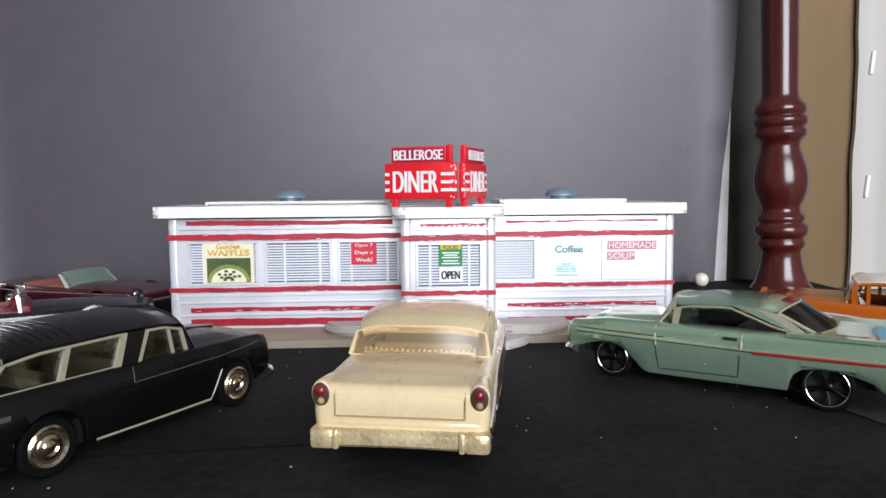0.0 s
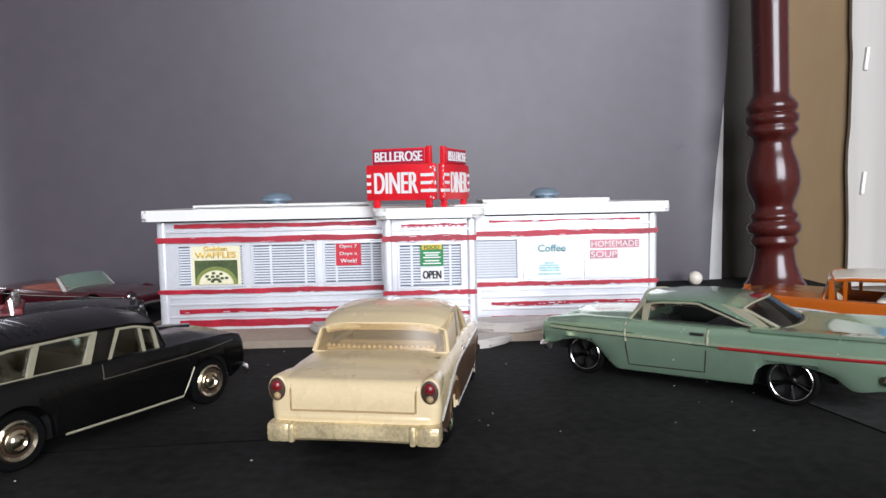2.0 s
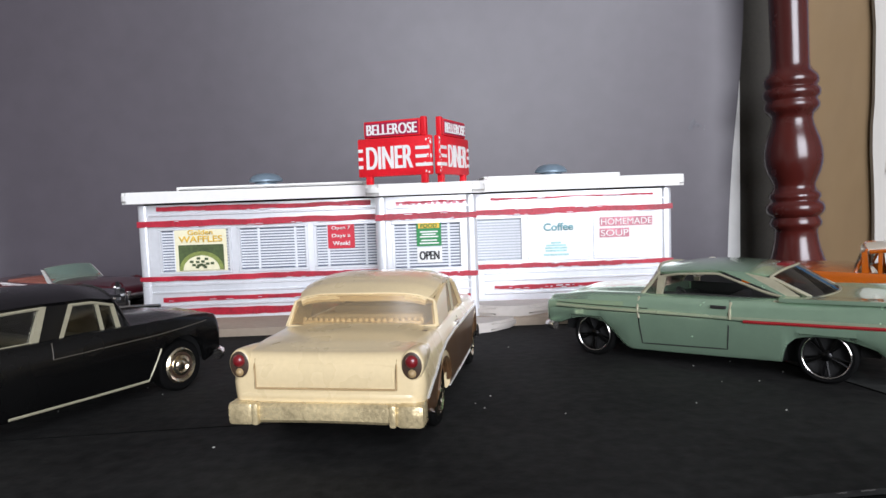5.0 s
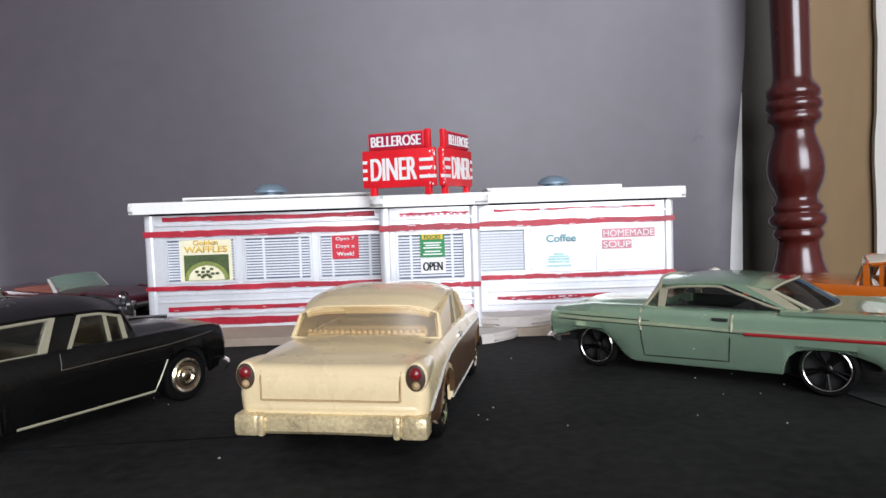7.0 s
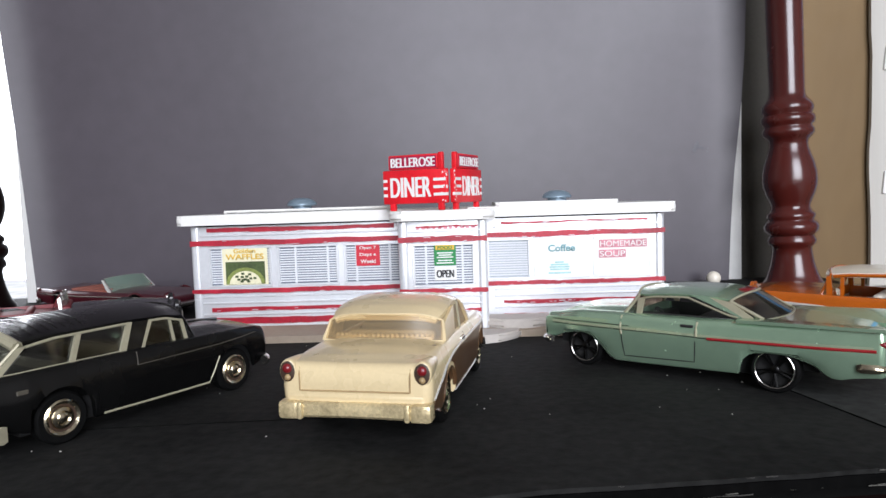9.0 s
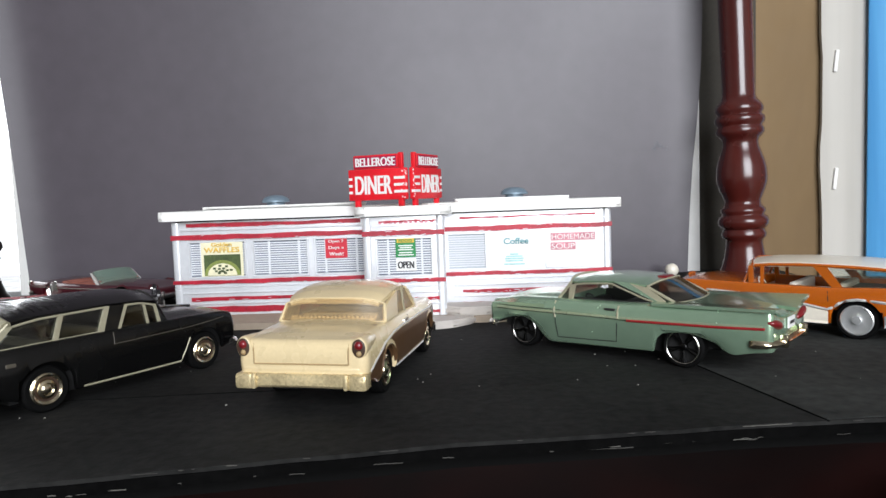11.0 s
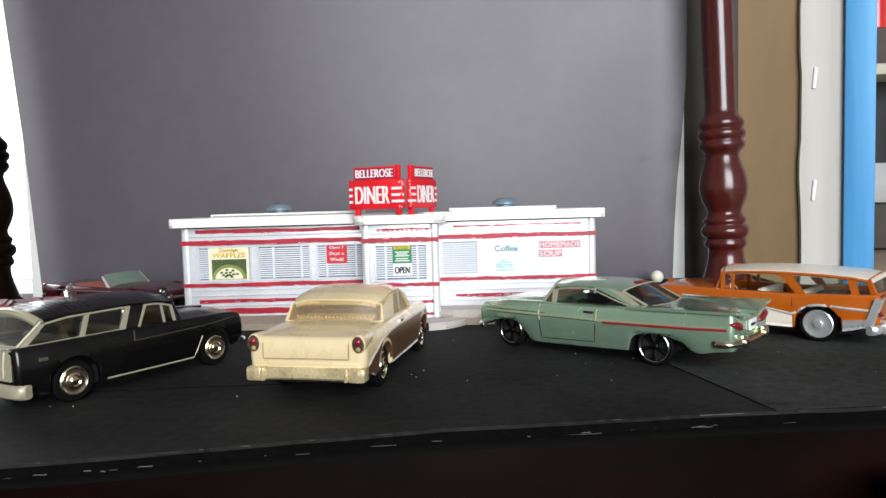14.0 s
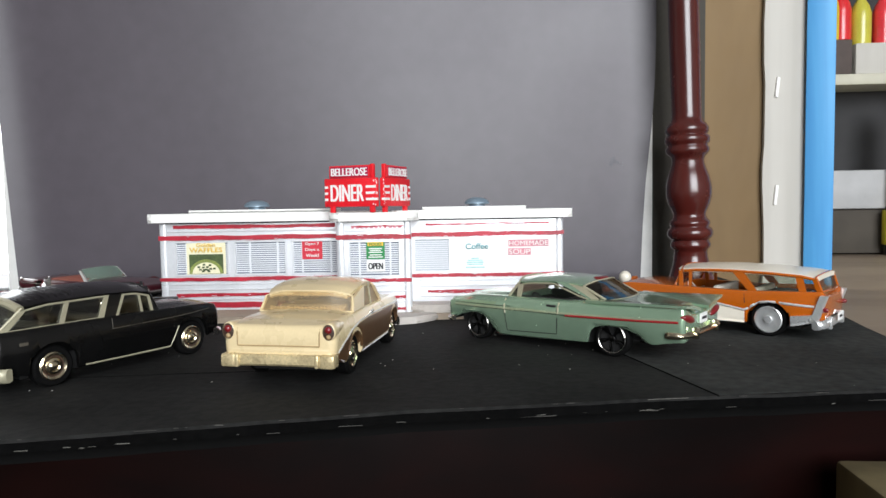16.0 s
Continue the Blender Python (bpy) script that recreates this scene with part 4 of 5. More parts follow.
    def pillar(self, xb0, xb1, xt0, xt1, mat, t0=0.0, t1=1.0, thick=0.7, name="pillar", label=""):
        for sy in (1, -1):
            c = []
            for x0, t in ((xb0, t0), (xb1, t0), (xt1, t1), (xt0, t1)):
                p = self.edge(x0, t)
                c.append(Vector((p.x, p.y * sy, p.z)))
            bm = bmesh.new()
            plate(bm, c, thick, 3)
            part(name, bm, mat, self.root, label)

    def screen(self, name, xb, xt, mat, bulge, inset=0.6, label="", t=1.0, thick=0.25, frame=None):
        """A windscreen or rear window across the car, from belt to roof."""
        a, b = self.edge(xb, 0.0), self.edge(xt, t)
        c = [Vector((xb, a.y - inset, a.z)), Vector((xb, -a.y + inset, a.z)), Vector((xt, -b.y + inset * 0.6, b.z + 0.5)), Vector((xt, b.y - inset * 0.6, b.z + 0.5))]
        bm = bmesh.new()
        plate(bm, c, thick, 10, bulge, True)
        crown, power = self.s["house"].get("crown", 1.3), self.s["house"].get("crown_p", 2.2)

        def lift(p):
            """Raises the top of the pane to follow the roof's crown."""
            v = min(1, max(0, (p.z - c[0].z) / (c[2].z - c[0].z)))
            return p + Vector((0, 0, crown * v * (1 - min(1, abs(p.y) / c[3].y) ** power)))

        for vert in bm.verts:
            vert.co = lift(vert.co)
        ob = part(name, bm, mat, self.root, label, smooth=60)
        ob.visible_shadow = False
        fr = self.s.get("frame_r", 0.4)
        if frame:
            bm = bmesh.new()
            nrm = (c[1] - c[0]).cross(c[3] - c[0])
            nrm = Vector((nrm.x, nrm.y, 0)).normalized()
            line = [c[0].lerp(c[1], i / 10) + nrm * bulge * (1 - (2 * i / 10 - 1) ** 2) for i in range(11)]
            tube(bm, line, fr, 6)
            tube(bm, [c[1].lerp(c[2], i / 4) for i in range(5)], fr, 6)
            tube(bm, [c[0].lerp(c[3], i / 4) for i in range(5)], fr, 6)
            line = [lift(c[3].lerp(c[2], i / 10) + nrm * bulge * (1 - (2 * i / 10 - 1) ** 2)) for i in range(11)]
            tube(bm, line, fr * 0.75, 6)
            part(name + "_frame", bm, frame, ob)
        return ob

    def side_glass(self, xb0, xb1, xt0, xt1, mat):
        for sy in (1, -1):
            c = []
            for x0, t in ((xb0, 0.02), (xb1, 0.02), (xt1, 0.97), (xt0, 0.97)):
                p = self.edge(x0, t)
                c.append(Vector((p.x, (p.y - 0.35) * sy, p.z)))
            bm = bmesh.new()
            plate(bm, c, 0.15, 2)
            part("side_window", bm, mat, self.root).visible_shadow = False

    # -- details
    def strip(self, name, pts, mat, r=0.3, label="", out=0.05):
        for sy in (1, -1):
            fine = []
            for (x0, z0), (x1, z1) in zip(pts, pts[1:]):
                n = max(2, int(abs(x1 - x0) / 1.2))
                fine += [(x0 + (x1 - x0) * i / n, z0 + (z1 - z0) * i / n) for i in range(n)]
            fine.append(pts[-1])
            bm = bmesh.new()
            tube(bm, [(x, sy * (self.side(x, z) + out), z) for x, z in fine], r, 6)
            part(name, bm, mat, self.root, label)

    def patch(self, name, top, low, mat, label="", out=0.14):
        """A second colour on the sides: a skin just proud of the body between two lines of (x, z)."""
        for sy in (1, -1):
            x0, x1 = top[0][0], top[-1][0]
            n = int((x1 - x0) / 0.8)
            rings = []
            for i in range(n + 1):
                x = x0 + (x1 - x0) * i / n
                za, zb = max(keyed(low, x), self.zbottom(x)), keyed(top, x)
                zb = max(zb, za + 0.02)
                col = [za + (zb - za) * k / 6 for k in range(7)]
                rings.append([(x, sy * (self.side(x, za + 0.05) - 1.4), za - 0.05)] + [(x, sy * (self.side(x, z) + out), z) for z in col] + [(x, sy * (self.side(x, z) - 0.2), z) for z in reversed(col)])
            bm = bmesh.new()
            loft(bm, rings)
            part(name, bm, mat, self.root, label)

    def bumper(self, x, half, z0, z1, mat, out=1.6, label="", name="bumper", over=0):
        """A rounded bar across the end that wraps round the corners."""
        sg = 1 if x > 0 else -1
        prof = [(-0.8, z0 + 0.3), (0.0, z0), (0.7, z0 + 0.5), (0.9, (z0 + z1) / 2), (0.7, z1 - 0.5), (0.0, z1), (-0.8, z1 - 0.3)]
        rings = []
        for i in range(21):
            a = -1 + 2 * i / 20
            y = half * math.sin(a * math.pi / 2 * 0.98)
            back = out * (abs(a) ** 4) * 2.0
            rings.append([(x + sg * (dx - back), y * (1 + 0.02 * dx), z) for dx, z in prof])
        bm = bmesh.new()
        loft(bm, rings)
        ob = part(name, bm, mat, self.root, label)
        for k in range(over):
            for sy in (1, -1):
                y = half * (0.55 if k == 0 else 0.9)
                part("overrider", one_box(x + sg * 0.2 - 0.9, x + sg * 0.2 + 0.9, sy * y - 0.8, sy * y + 0.8, z0 - 0.4, z1 + 0.9, 0.5), mat, ob)
        return ob

    def lamp(self, name, x, y, z, r, mat, bezel=None, stretch=1.0, label="", rx=1):
        for sy in (1, -1):
            m = Matrix.Translation((x, sy * y, z)) @ Matrix.Rotation(radians(90 if x > 0 else -90), 4, "Y") @ Matrix.Diagonal((stretch, 1, 1, 1))
            bm = bmesh.new()
            lathe(bm, [(r, -0.6), (r, 0.2), (r * 0.8, 0.55), (r * 0.4, 0.75), (0.05, 0.8)], 20, m)
            lens = part(name, bm, mat, self.root, label, smooth=60)
            if bezel:
                bm = bmesh.new()
                lathe(bm, [(r * 1.0, -0.8), (r * 1.35, -0.8), (r * 1.35, 0.25), (r * 1.2, 0.45), (r * 1.02, 0.25)], 20, m, False)
                part("bezel", bm, bezel, lens)

    def seats(self, mat, rows, width=10, top=15.0, label=""):
        for x in rows:
            bm = bmesh.new()
            box(bm, x - 1, x + 7, -width, width, 7.6, 10.4, 0.9)
            box(bm, x - 2.6, x - 0.4, -width, width, 7.6, top, 0.8)
            part("seat", bm, mat, self.root, label)

    def wheel_and_dash(self, x, mat):
        part("dashboard", one_box(x, x + 3.5, -11, 11, 8, 12.8, 0.7), mat, self.root)
        m = Matrix.Translation((x - 1.5, 5.2, 12.8)) @ Matrix.Rotation(radians(-62), 4, "Y")
        bm = bmesh.new()
        lathe(bm, [(2.5, -0.2), (2.8, 0), (2.5, 0.2), (2.25, 0), (2.5, -0.2)], 18, m, False)
        tube(bm, [m @ Vector((-2.3, 0, 0)), m @ Vector((2.3, 0, 0))], 0.22, 5)
        tube(bm, [m @ Vector((0, 0, 0)), m @ Vector((0, 0, -3))], 0.3, 5)
        part("steering_wheel", bm, mat, self.root)

    def handle(self, x, z, mat):
        for sy in (1, -1):
            y = self.side(x, z)
            part("door_handle", one_box(x - 1.6, x + 1.4, sy * y - 0.15, sy * y + 0.45 if sy > 0 else sy * y + 0.15, z - 0.3, z + 0.3, 0.12, 1) if sy > 0 else one_box(x - 1.6, x + 1.4, -y - 0.45, -y + 0.15, z - 0.3, z + 0.3, 0.12, 1), mat, self.root)

    def seam(self, pts, mat=None, r=0.13):
        self.strip("door_gap", pts, mat or M_UNDER, r, out=-0.02)

    def number_plate(self, x, z):
        p = part("number_plate", one_box(x - 0.2, x + 0.2, -2.6, 2.6, z - 1.3, z + 1.3, 0.1, 1), M_PLATE, self.root, "white number plate")
        sg = 1 if x > 0 else -1
        part("plate_bar", one_box(x + sg * 0.15, x + sg * 0.3, -1.7, 1.7, z - 0.35, z + 0.35), M_INK, p)


def cream_coupe():
    s = dict(rear=-33.6, front=28.0, wb=40.2, paint=M_CREAM, sill=4.2, crease=10.4, arch_r=6.0, arch_f=6.2, shoulder_in=2.6, hub=5.1, tail_up=2.4, tail_len=8.0, round=2.0,
             width=[(-33.6, 14.0), (-26, 14.1), (0, 14.0), (20, 13.7), (28.0, 12.8)],
             shoulder=[(-33.6, 14.9), (-26, 15.3), (-14, 15.5), (0, 15.2), (14, 14.9), (28.0, 14.2)],
             centre=[(-33.6, 14.8), (-30, 15.5), (-24, 16.0), (-16, 16.2), (12, 16.2), (22, 15.4), (28.0, 13.4)],
             cabin=(-16.8, 8.8), rim=3.5, rim_mat=M_GOLDCHROME, frame_r=0.3,
             house=dict(inset=1.5, roof_w=11.9, crown=1.5, crown_p=4.4, bow=1.6, thick=1.0, roof=[(-15.8, 20.4), (-14.6, 21.2), (-12.6, 22.0), (-9, 22.7), (-4.5, 23.0), (0, 22.8), (4.2, 21.7)]))
    c = Car("hardtop_coupe", mm_pose(5.2, 152.3, 0, 84.3), "cream and bronze-brown 1950s hardtop model car", s)
    c.build_roof(M_CREAM)
    c.screen("rear_window", -17.6, -15.4, G_TAN, 1.8, inset=0.0, label="tan tinted wraparound rear window", frame=M_CREAM)
    c.screen("windshield", 9.8, 4.2, G_TAN, -1.8, label="tan tinted windshield", frame=M_CREAM)
    c.pillar(-17.8, -8.6, -15.6, -6.6, M_CREAM, thick=0.9, label="broad cream rear pillar")
    c.pillar(8.8, 10.0, 3.2, 4.4, M_CREAM)
    c.side_glass(-8.4, 8.6, -6.4, 3.2, G_TAN)
    c.pillar(-1.2, -0.6, -1.6, -1.0, M_CREAMTRIM, thick=0.35)
    c.seats(M_TANINT, (-10, -1), 9.5, 16.6, "tan moulded seat")
    c.wheel_and_dash(6.2, M_TANINT)
    part("rear_mirror", one_box(2.4, 3.0, 1.6, 4.4, 19.0, 20.2, 0.25), M_DARKBEZ, c.root)
    # crinkled shelf edge under the rear glass
    part("parcel_shelf", one_box(-17.6, -15.2, -10.2, 10.2, 15.0, 16.2, 0.3), M_CREAM, c.root)
    for k in range(21):
        y = -10.0 + 1.0 * k
        part("shelf_rib", one_box(-18.0 + 0.012 * y * y, -16.4, y - 0.36, y + 0.36, 15.6, 16.7, 0.28, 2), M_CREAM, c.root)
    c.patch("lower_side", [(-33, 7.6), (-29.6, 9.2), (-23, 11.3), (-16, 12.3), (-8, 12.6), (11, 12.3), (27.5, 11.9)], [(-33, 5.0), (27.5, 4.2)], M_BROWNP, "bronze-brown lower side panel")
    c.strip("side_trim", [(-33, 8.1), (-29.6, 9.7), (-23, 11.8), (-16, 12.8), (-8, 13.1), (11, 12.8), (27.5, 12.4)], M_SILVTRIM, 0.24, "thin bright trim")
    c.strip("sill_trim", [(-13, 4.6), (13, 4.6)], M_SILVTRIM, 0.3)
    for sy in (1, -1):
        for wx, r in ((-20.1, 6.0), (20.1, 6.2)):
            bm = bmesh.new()
            line = [(wx + r * math.cos(radians(a)), 4.9 + r * math.sin(radians(a))) for a in range(8, 176, 12)]
            tube(bm, [(x, sy * (c.side(x, max(z, c.zbottom(x) + 0.4)) + 0.05), max(z, c.zbottom(x) + 0.1)) for x, z in line], 0.3, 6)
            part("arch_lip", bm, M_BROWNP, c.root)
    # bumper: a straight bar, its underside arched, with deeper blocks at the ends
    bm = bmesh.new()
    rings = []
    for i in range(25):
        y = -13.9 + 27.8 * i / 24
        e = abs(y) / 13.9
        lo, hi, x = 5.3 - 0.35 * e * e, 8.0, -36.6 + 1.5 * e ** 6
        rings.append([(x + 2.0, y, lo), (x + 0.3, y, lo), (x - 0.25, y, lo + 0.5), (x - 0.35, y, (lo + hi) / 2), (x - 0.2, y, hi - 0.4), (x + 0.3, y, hi), (x + 2.0, y, hi)])
    loft(bm, rings)
    bar = part("rear_bumper", bm, M_BUMPER, c.root, "worn cream and silver rear bumper")
    for sy in (1, -1):
        part("bumper_end", one_box(-37.0, -33.6, sy * 12.2 - 2.0, sy * 12.2 + 2.0, 4.8, 8.1, 0.7), M_BUMPER, bar, "blocky bumper end")
        part("overrider", one_box(-37.4, -36.0, sy * 9.9 - 0.5, sy * 9.9 + 0.5, 5.0, 8.2, 0.35), M_BUMPER, bar)
    part("roll_pan", one_box(-35.7, -32.0, -12.9, 12.9, 7.9, 9.7, 0.75), M_CREAM, c.root, "cream panel over the bumper")
    c.bumper(29.8, 13.4, 4.2, 7.4, M_CHROME, 1.6, "chrome front bumper")
    # hooded oval tail lamps at the corners
    for sy in (1, -1):
        m = Matrix.Translation((-35.4, sy * 12.5, 13.3)) @ Matrix.Rotation(radians(-91), 4, "Y") @ Matrix.Diagonal((1.34, 1, 1, 1))
        bm = bmesh.new()
        lathe(bm, [(0.9, -9.0), (1.35, -5.0), (1.55, -2.0), (1.62, -0.4), (1.52, 0.2), (1.38, 0.3)], 28, m)
        pod = part("tail_lamp_hood", bm, M_CREAM, c.root, "cream hooded lamp housing", smooth=60)
        bm = bmesh.new()
        lathe(bm, [(1.40, -0.4), (1.40, 0.33), (1.25, 0.40), (0.05, 0.40)], 24, m)
        part("lamp_recess", bm, M_DARKBEZ, pod)
        for name, z, r, mat, label in (("tail_lamp", 13.85, 0.88, M_TAIL, "dark red tail lamp"), ("reverse_lamp", 12.2, 0.62, M_BOOTGAP, "small bright reversing lamp")):
            lm = Matrix.Translation((-35.75 + 0.14 * (13.3 - z), sy * 12.5, z)) @ Matrix.Rotation(radians(-90), 4, "Y")
            bm = bmesh.new()
            lathe(bm, [(r, -0.3), (r, 0.15), (r * 0.75, 0.45), (r * 0.35, 0.6), (0.05, 0.65)], 20, lm)
            part(name, bm, mat, pod, label, smooth=60)
    # boot lid, a shallow raised panel with a fine gap round it
    for pts in ([(-35.75, -10.1, 9.9), (-35.75, 10.1, 9.9)], [(-35.75, -10.2, 9.9), (-35.7, -10.3, 12.8), (-35.2, -10.3, 14.0)], [(-35.75, 10.2, 9.9), (-35.7, 10.3, 12.8), (-35.2, 10.3, 14.0)]):
        bm = bmesh.new()
        tube(bm, pts, 0.16, 5)
        part("boot_gap", bm, M_BOOTGAP, c.root)
    bm = bmesh.new()
    lid = [(-35.55, 10.1), (-35.75, 11.2), (-35.75, 12.2), (-35.55, 13.2), (-35.05, 14.05), (-34.2, 14.65), (-32.4, 15.0), (-30.0, 15.2)]
    loft(bm, [[(x - 0.12 * (1 - (y / 9.9) ** 2), y, z) for x, z in lid] + [(x + 1.0, y, z - 0.5) for x, z in reversed(lid)] for y in np.linspace(-9.8, 9.8, 15)])
    part("boot_lid", bm, M_CREAM, c.root, smooth=50)
    c.lamp("headlight", 28.6, 10.2, 11.2, 1.5, M_CHROME, M_CREAM, 1.0, "clear headlight")
    c.seam([(-1.4, 14.2), (-1.6, 9), (-1.4, 5)])
    c.handle(-4, 13.6, M_CHROME)
    bm = bmesh.new()
    lathe(bm, [(0.6, 0), (0.5, 0.3), (0.05, 0.35)], 10, Matrix.Translation((-21.5, -11.4, 15.1)))
    part("fuel_cap", bm, M_BROWNP, c.root)
    return c


def black_wagon():
    s = dict(rear=-31.8, front=29.4, wb=40.6, paint=M_NOMAD, sill=3.4, crease=9.8, arch_r=6.0, arch_f=6.0, shoulder_in=1.8, hub=5.1, tyre=5.0,
             width=[(-31.8, 12.8), (-26, 13.5), (0, 13.9), (20, 13.6), (29.4, 12.8)],
             shoulder=[(-31.8, 14.8), (-20, 14.9), (0, 14.9), (14, 14.7), (24, 14.5), (28, 14.2), (29.4, 13.8)],
             centre=[(-31.8, 13.8), (-31, 14.6), (-30, 14.8), (10, 16.2), (20, 15.9), (27, 15.0), (29.4, 13.6)],
             cabin=(-30.0, 8.0), frame_r=0.32, rim=3.5, round=1.2, rim_mat=M_GOLDCHROME, rim_label="brass-tinted chrome hubcap",
             house=dict(inset=1.9, roof_w=11.3, crown=2.3, bow=1.2, thick=0.9, roof=[(-27, 22.0), (-20, 22.9), (-6, 23.1), (3, 22.8), (8.2, 21.6)]))
    c = Car("station_wagon", mm_pose(-56.4, 140.2, 0, 64.3), "satin black two-door 1950s station wagon model with cream window trim", s)
    c.build_roof(M_NOMAD, "ribbed satin black roof")
    for k in range(8):
        bm = bmesh.new()
        x = -25 + 1.6 * k
        tube(bm, [(x, y, c.roof_z(x, y) - 0.02) for y in np.linspace(-9.4, 9.4, 9)], 0.15, 5)
        part("roof_rib", bm, M_NOMAD, c.root)
    c.screen("windshield", 10.5, 8.0, G_CLEAR, -1.8, label="clear windshield", frame=M_NOMAD)
    c.screen("tailgate_window", -31.4, -26.2, G_CLEAR, 1.2, inset=0.8, label="clear tailgate window", frame=M_CREAMTRIM)
    c.side_glass(-29, -7, -24.5, -5, G_DIM)
    bm = bmesh.new()
    tube(bm, [(-27.3 + 0.9 * (y / 11) ** 2, y, c.roof_z(-26.5, y) - 0.75) for y in np.linspace(-10.6, 10.6, 13)], 1.1, 8)
    part("tailgate_header", bm, M_CREAMTRIM, c.root, "cream header over the tailgate window")
    c.side_glass(-2.6, 7.6, -0.2, 7.2, G_DIM)
    c.pillar(-31.4, -29.8, -26.8, -25.4, M_CREAMTRIM, label="cream rear pillar")
    c.pillar(-17.9, -16.9, -16.1, -15.1, M_CREAMTRIM)
    c.pillar(-7.8, -6.5, -5.6, -4.5, M_CREAMTRIM)
    c.pillar(-6.4, -3.2, -4.4, -0.8, M_NOMAD)
    c.pillar(-3.2, -2.4, -0.8, 0.1, M_CREAMTRIM)
    c.pillar(4.6, 5.1, 4.1, 4.6, M_CREAMTRIM, thick=0.45)
    c.pillar(7.6, 8.3, 7.0, 7.6, M_CREAMTRIM, thick=0.45)
    for t, xa, xb in ((0.97, -25.5, -4.8), (0.97, -0.4, 7.4), (0.02, -30, -7.2)):
        for sy in (1, -1):
            bm = bmesh.new()
            tube(bm, [Vector((p.x, sy * (p.y + 0.15), p.z)) for p in (c.edge(xa + (xb - xa) * i / 8, t) for i in range(9))], 0.27 if t > 0.5 else 0.14, 6)
            part("window_trim", bm, M_CREAMTRIM, c.root)
    # tailgate
    bm = bmesh.new()
    plate(bm, [(-33.1, 10.6, 7.4), (-33.1, -10.6, 7.4), (-32.5, -10.6, 14.2), (-32.5, 10.6, 14.2)], 0.8, 6, 0.3)
    gate = part("tailgate", bm, M_CREAMTRIM, c.root, "cream tailgate with bright ribs")
    for k in range(6):
        bm = bmesh.new()
        y = -8 + 3.2 * k
        tube(bm, [(-33.5, y, 8.0), (-33.4, y, 11), (-33.0, y, 13.9)], 0.28, 5)
        part("rib", bm, M_CREAMTRIM, gate)
    c.bumper(-33.8, 14.2, 3.6, 6.8, M_CREAMTRIM, 1.2, "cream rear bumper")
    c.bumper(31.2, 13.8, 4.4, 6.8, M_CHROME, 1.4, "chrome front bumper", over=1)
    c.lamp("tail_lamp", -32.3, 11.0, 10.8, 0.6, M_TAIL, M_NOMAD, 1.6, "red tail lamp in a black bezel")
    c.lamp("headlight", 29.7, 10.2, 10.8, 1.4, M_CHROME, M_NOMAD, 1.0, "headlight under a black hood")
    c.seats(M_NOMINT, (-18, -3), 9.6, 15.0, "dull brown moulded seat")
    c.wheel_and_dash(5.5, M_NOMINT)
    c.strip("sill_trim", [(-12.6, 3.9), (12.4, 3.9)], M_CREAMTRIM, 0.25, "pale sill strip")
    c.strip("side_trim", [(12.4, 3.9), (14.4, 7.6), (15.2, 9.4)], M_CREAMTRIM, 0.16)
    c.strip("side_trim", [(-5.2, 11.8), (15, 12.1), (27.0, 12.8)], M_DULLTRIM, 0.09, "thin dull side trim")
    c.strip("side_trim", [(-4.9, 14.4), (-5.2, 11.8)], M_DULLTRIM, 0.09)
    bm = bmesh.new()
    tube(bm, [(12, 0, 16.3), (18, 0, 16.2), (24, 0, 15.6), (26, 0, 15.4)], 0.35, 6)
    part("hood_ornament", bm, M_CHROME, c.root)
    for sy in (1, -1):
        part("badge", one_box(-28.4, -26.4, sy * c.side(-27, 11.6) - 0.2, sy * c.side(-27, 11.6) + 0.2, 11.2, 12.0, 0.1, 1), M_DULLTRIM, c.root)
    return c


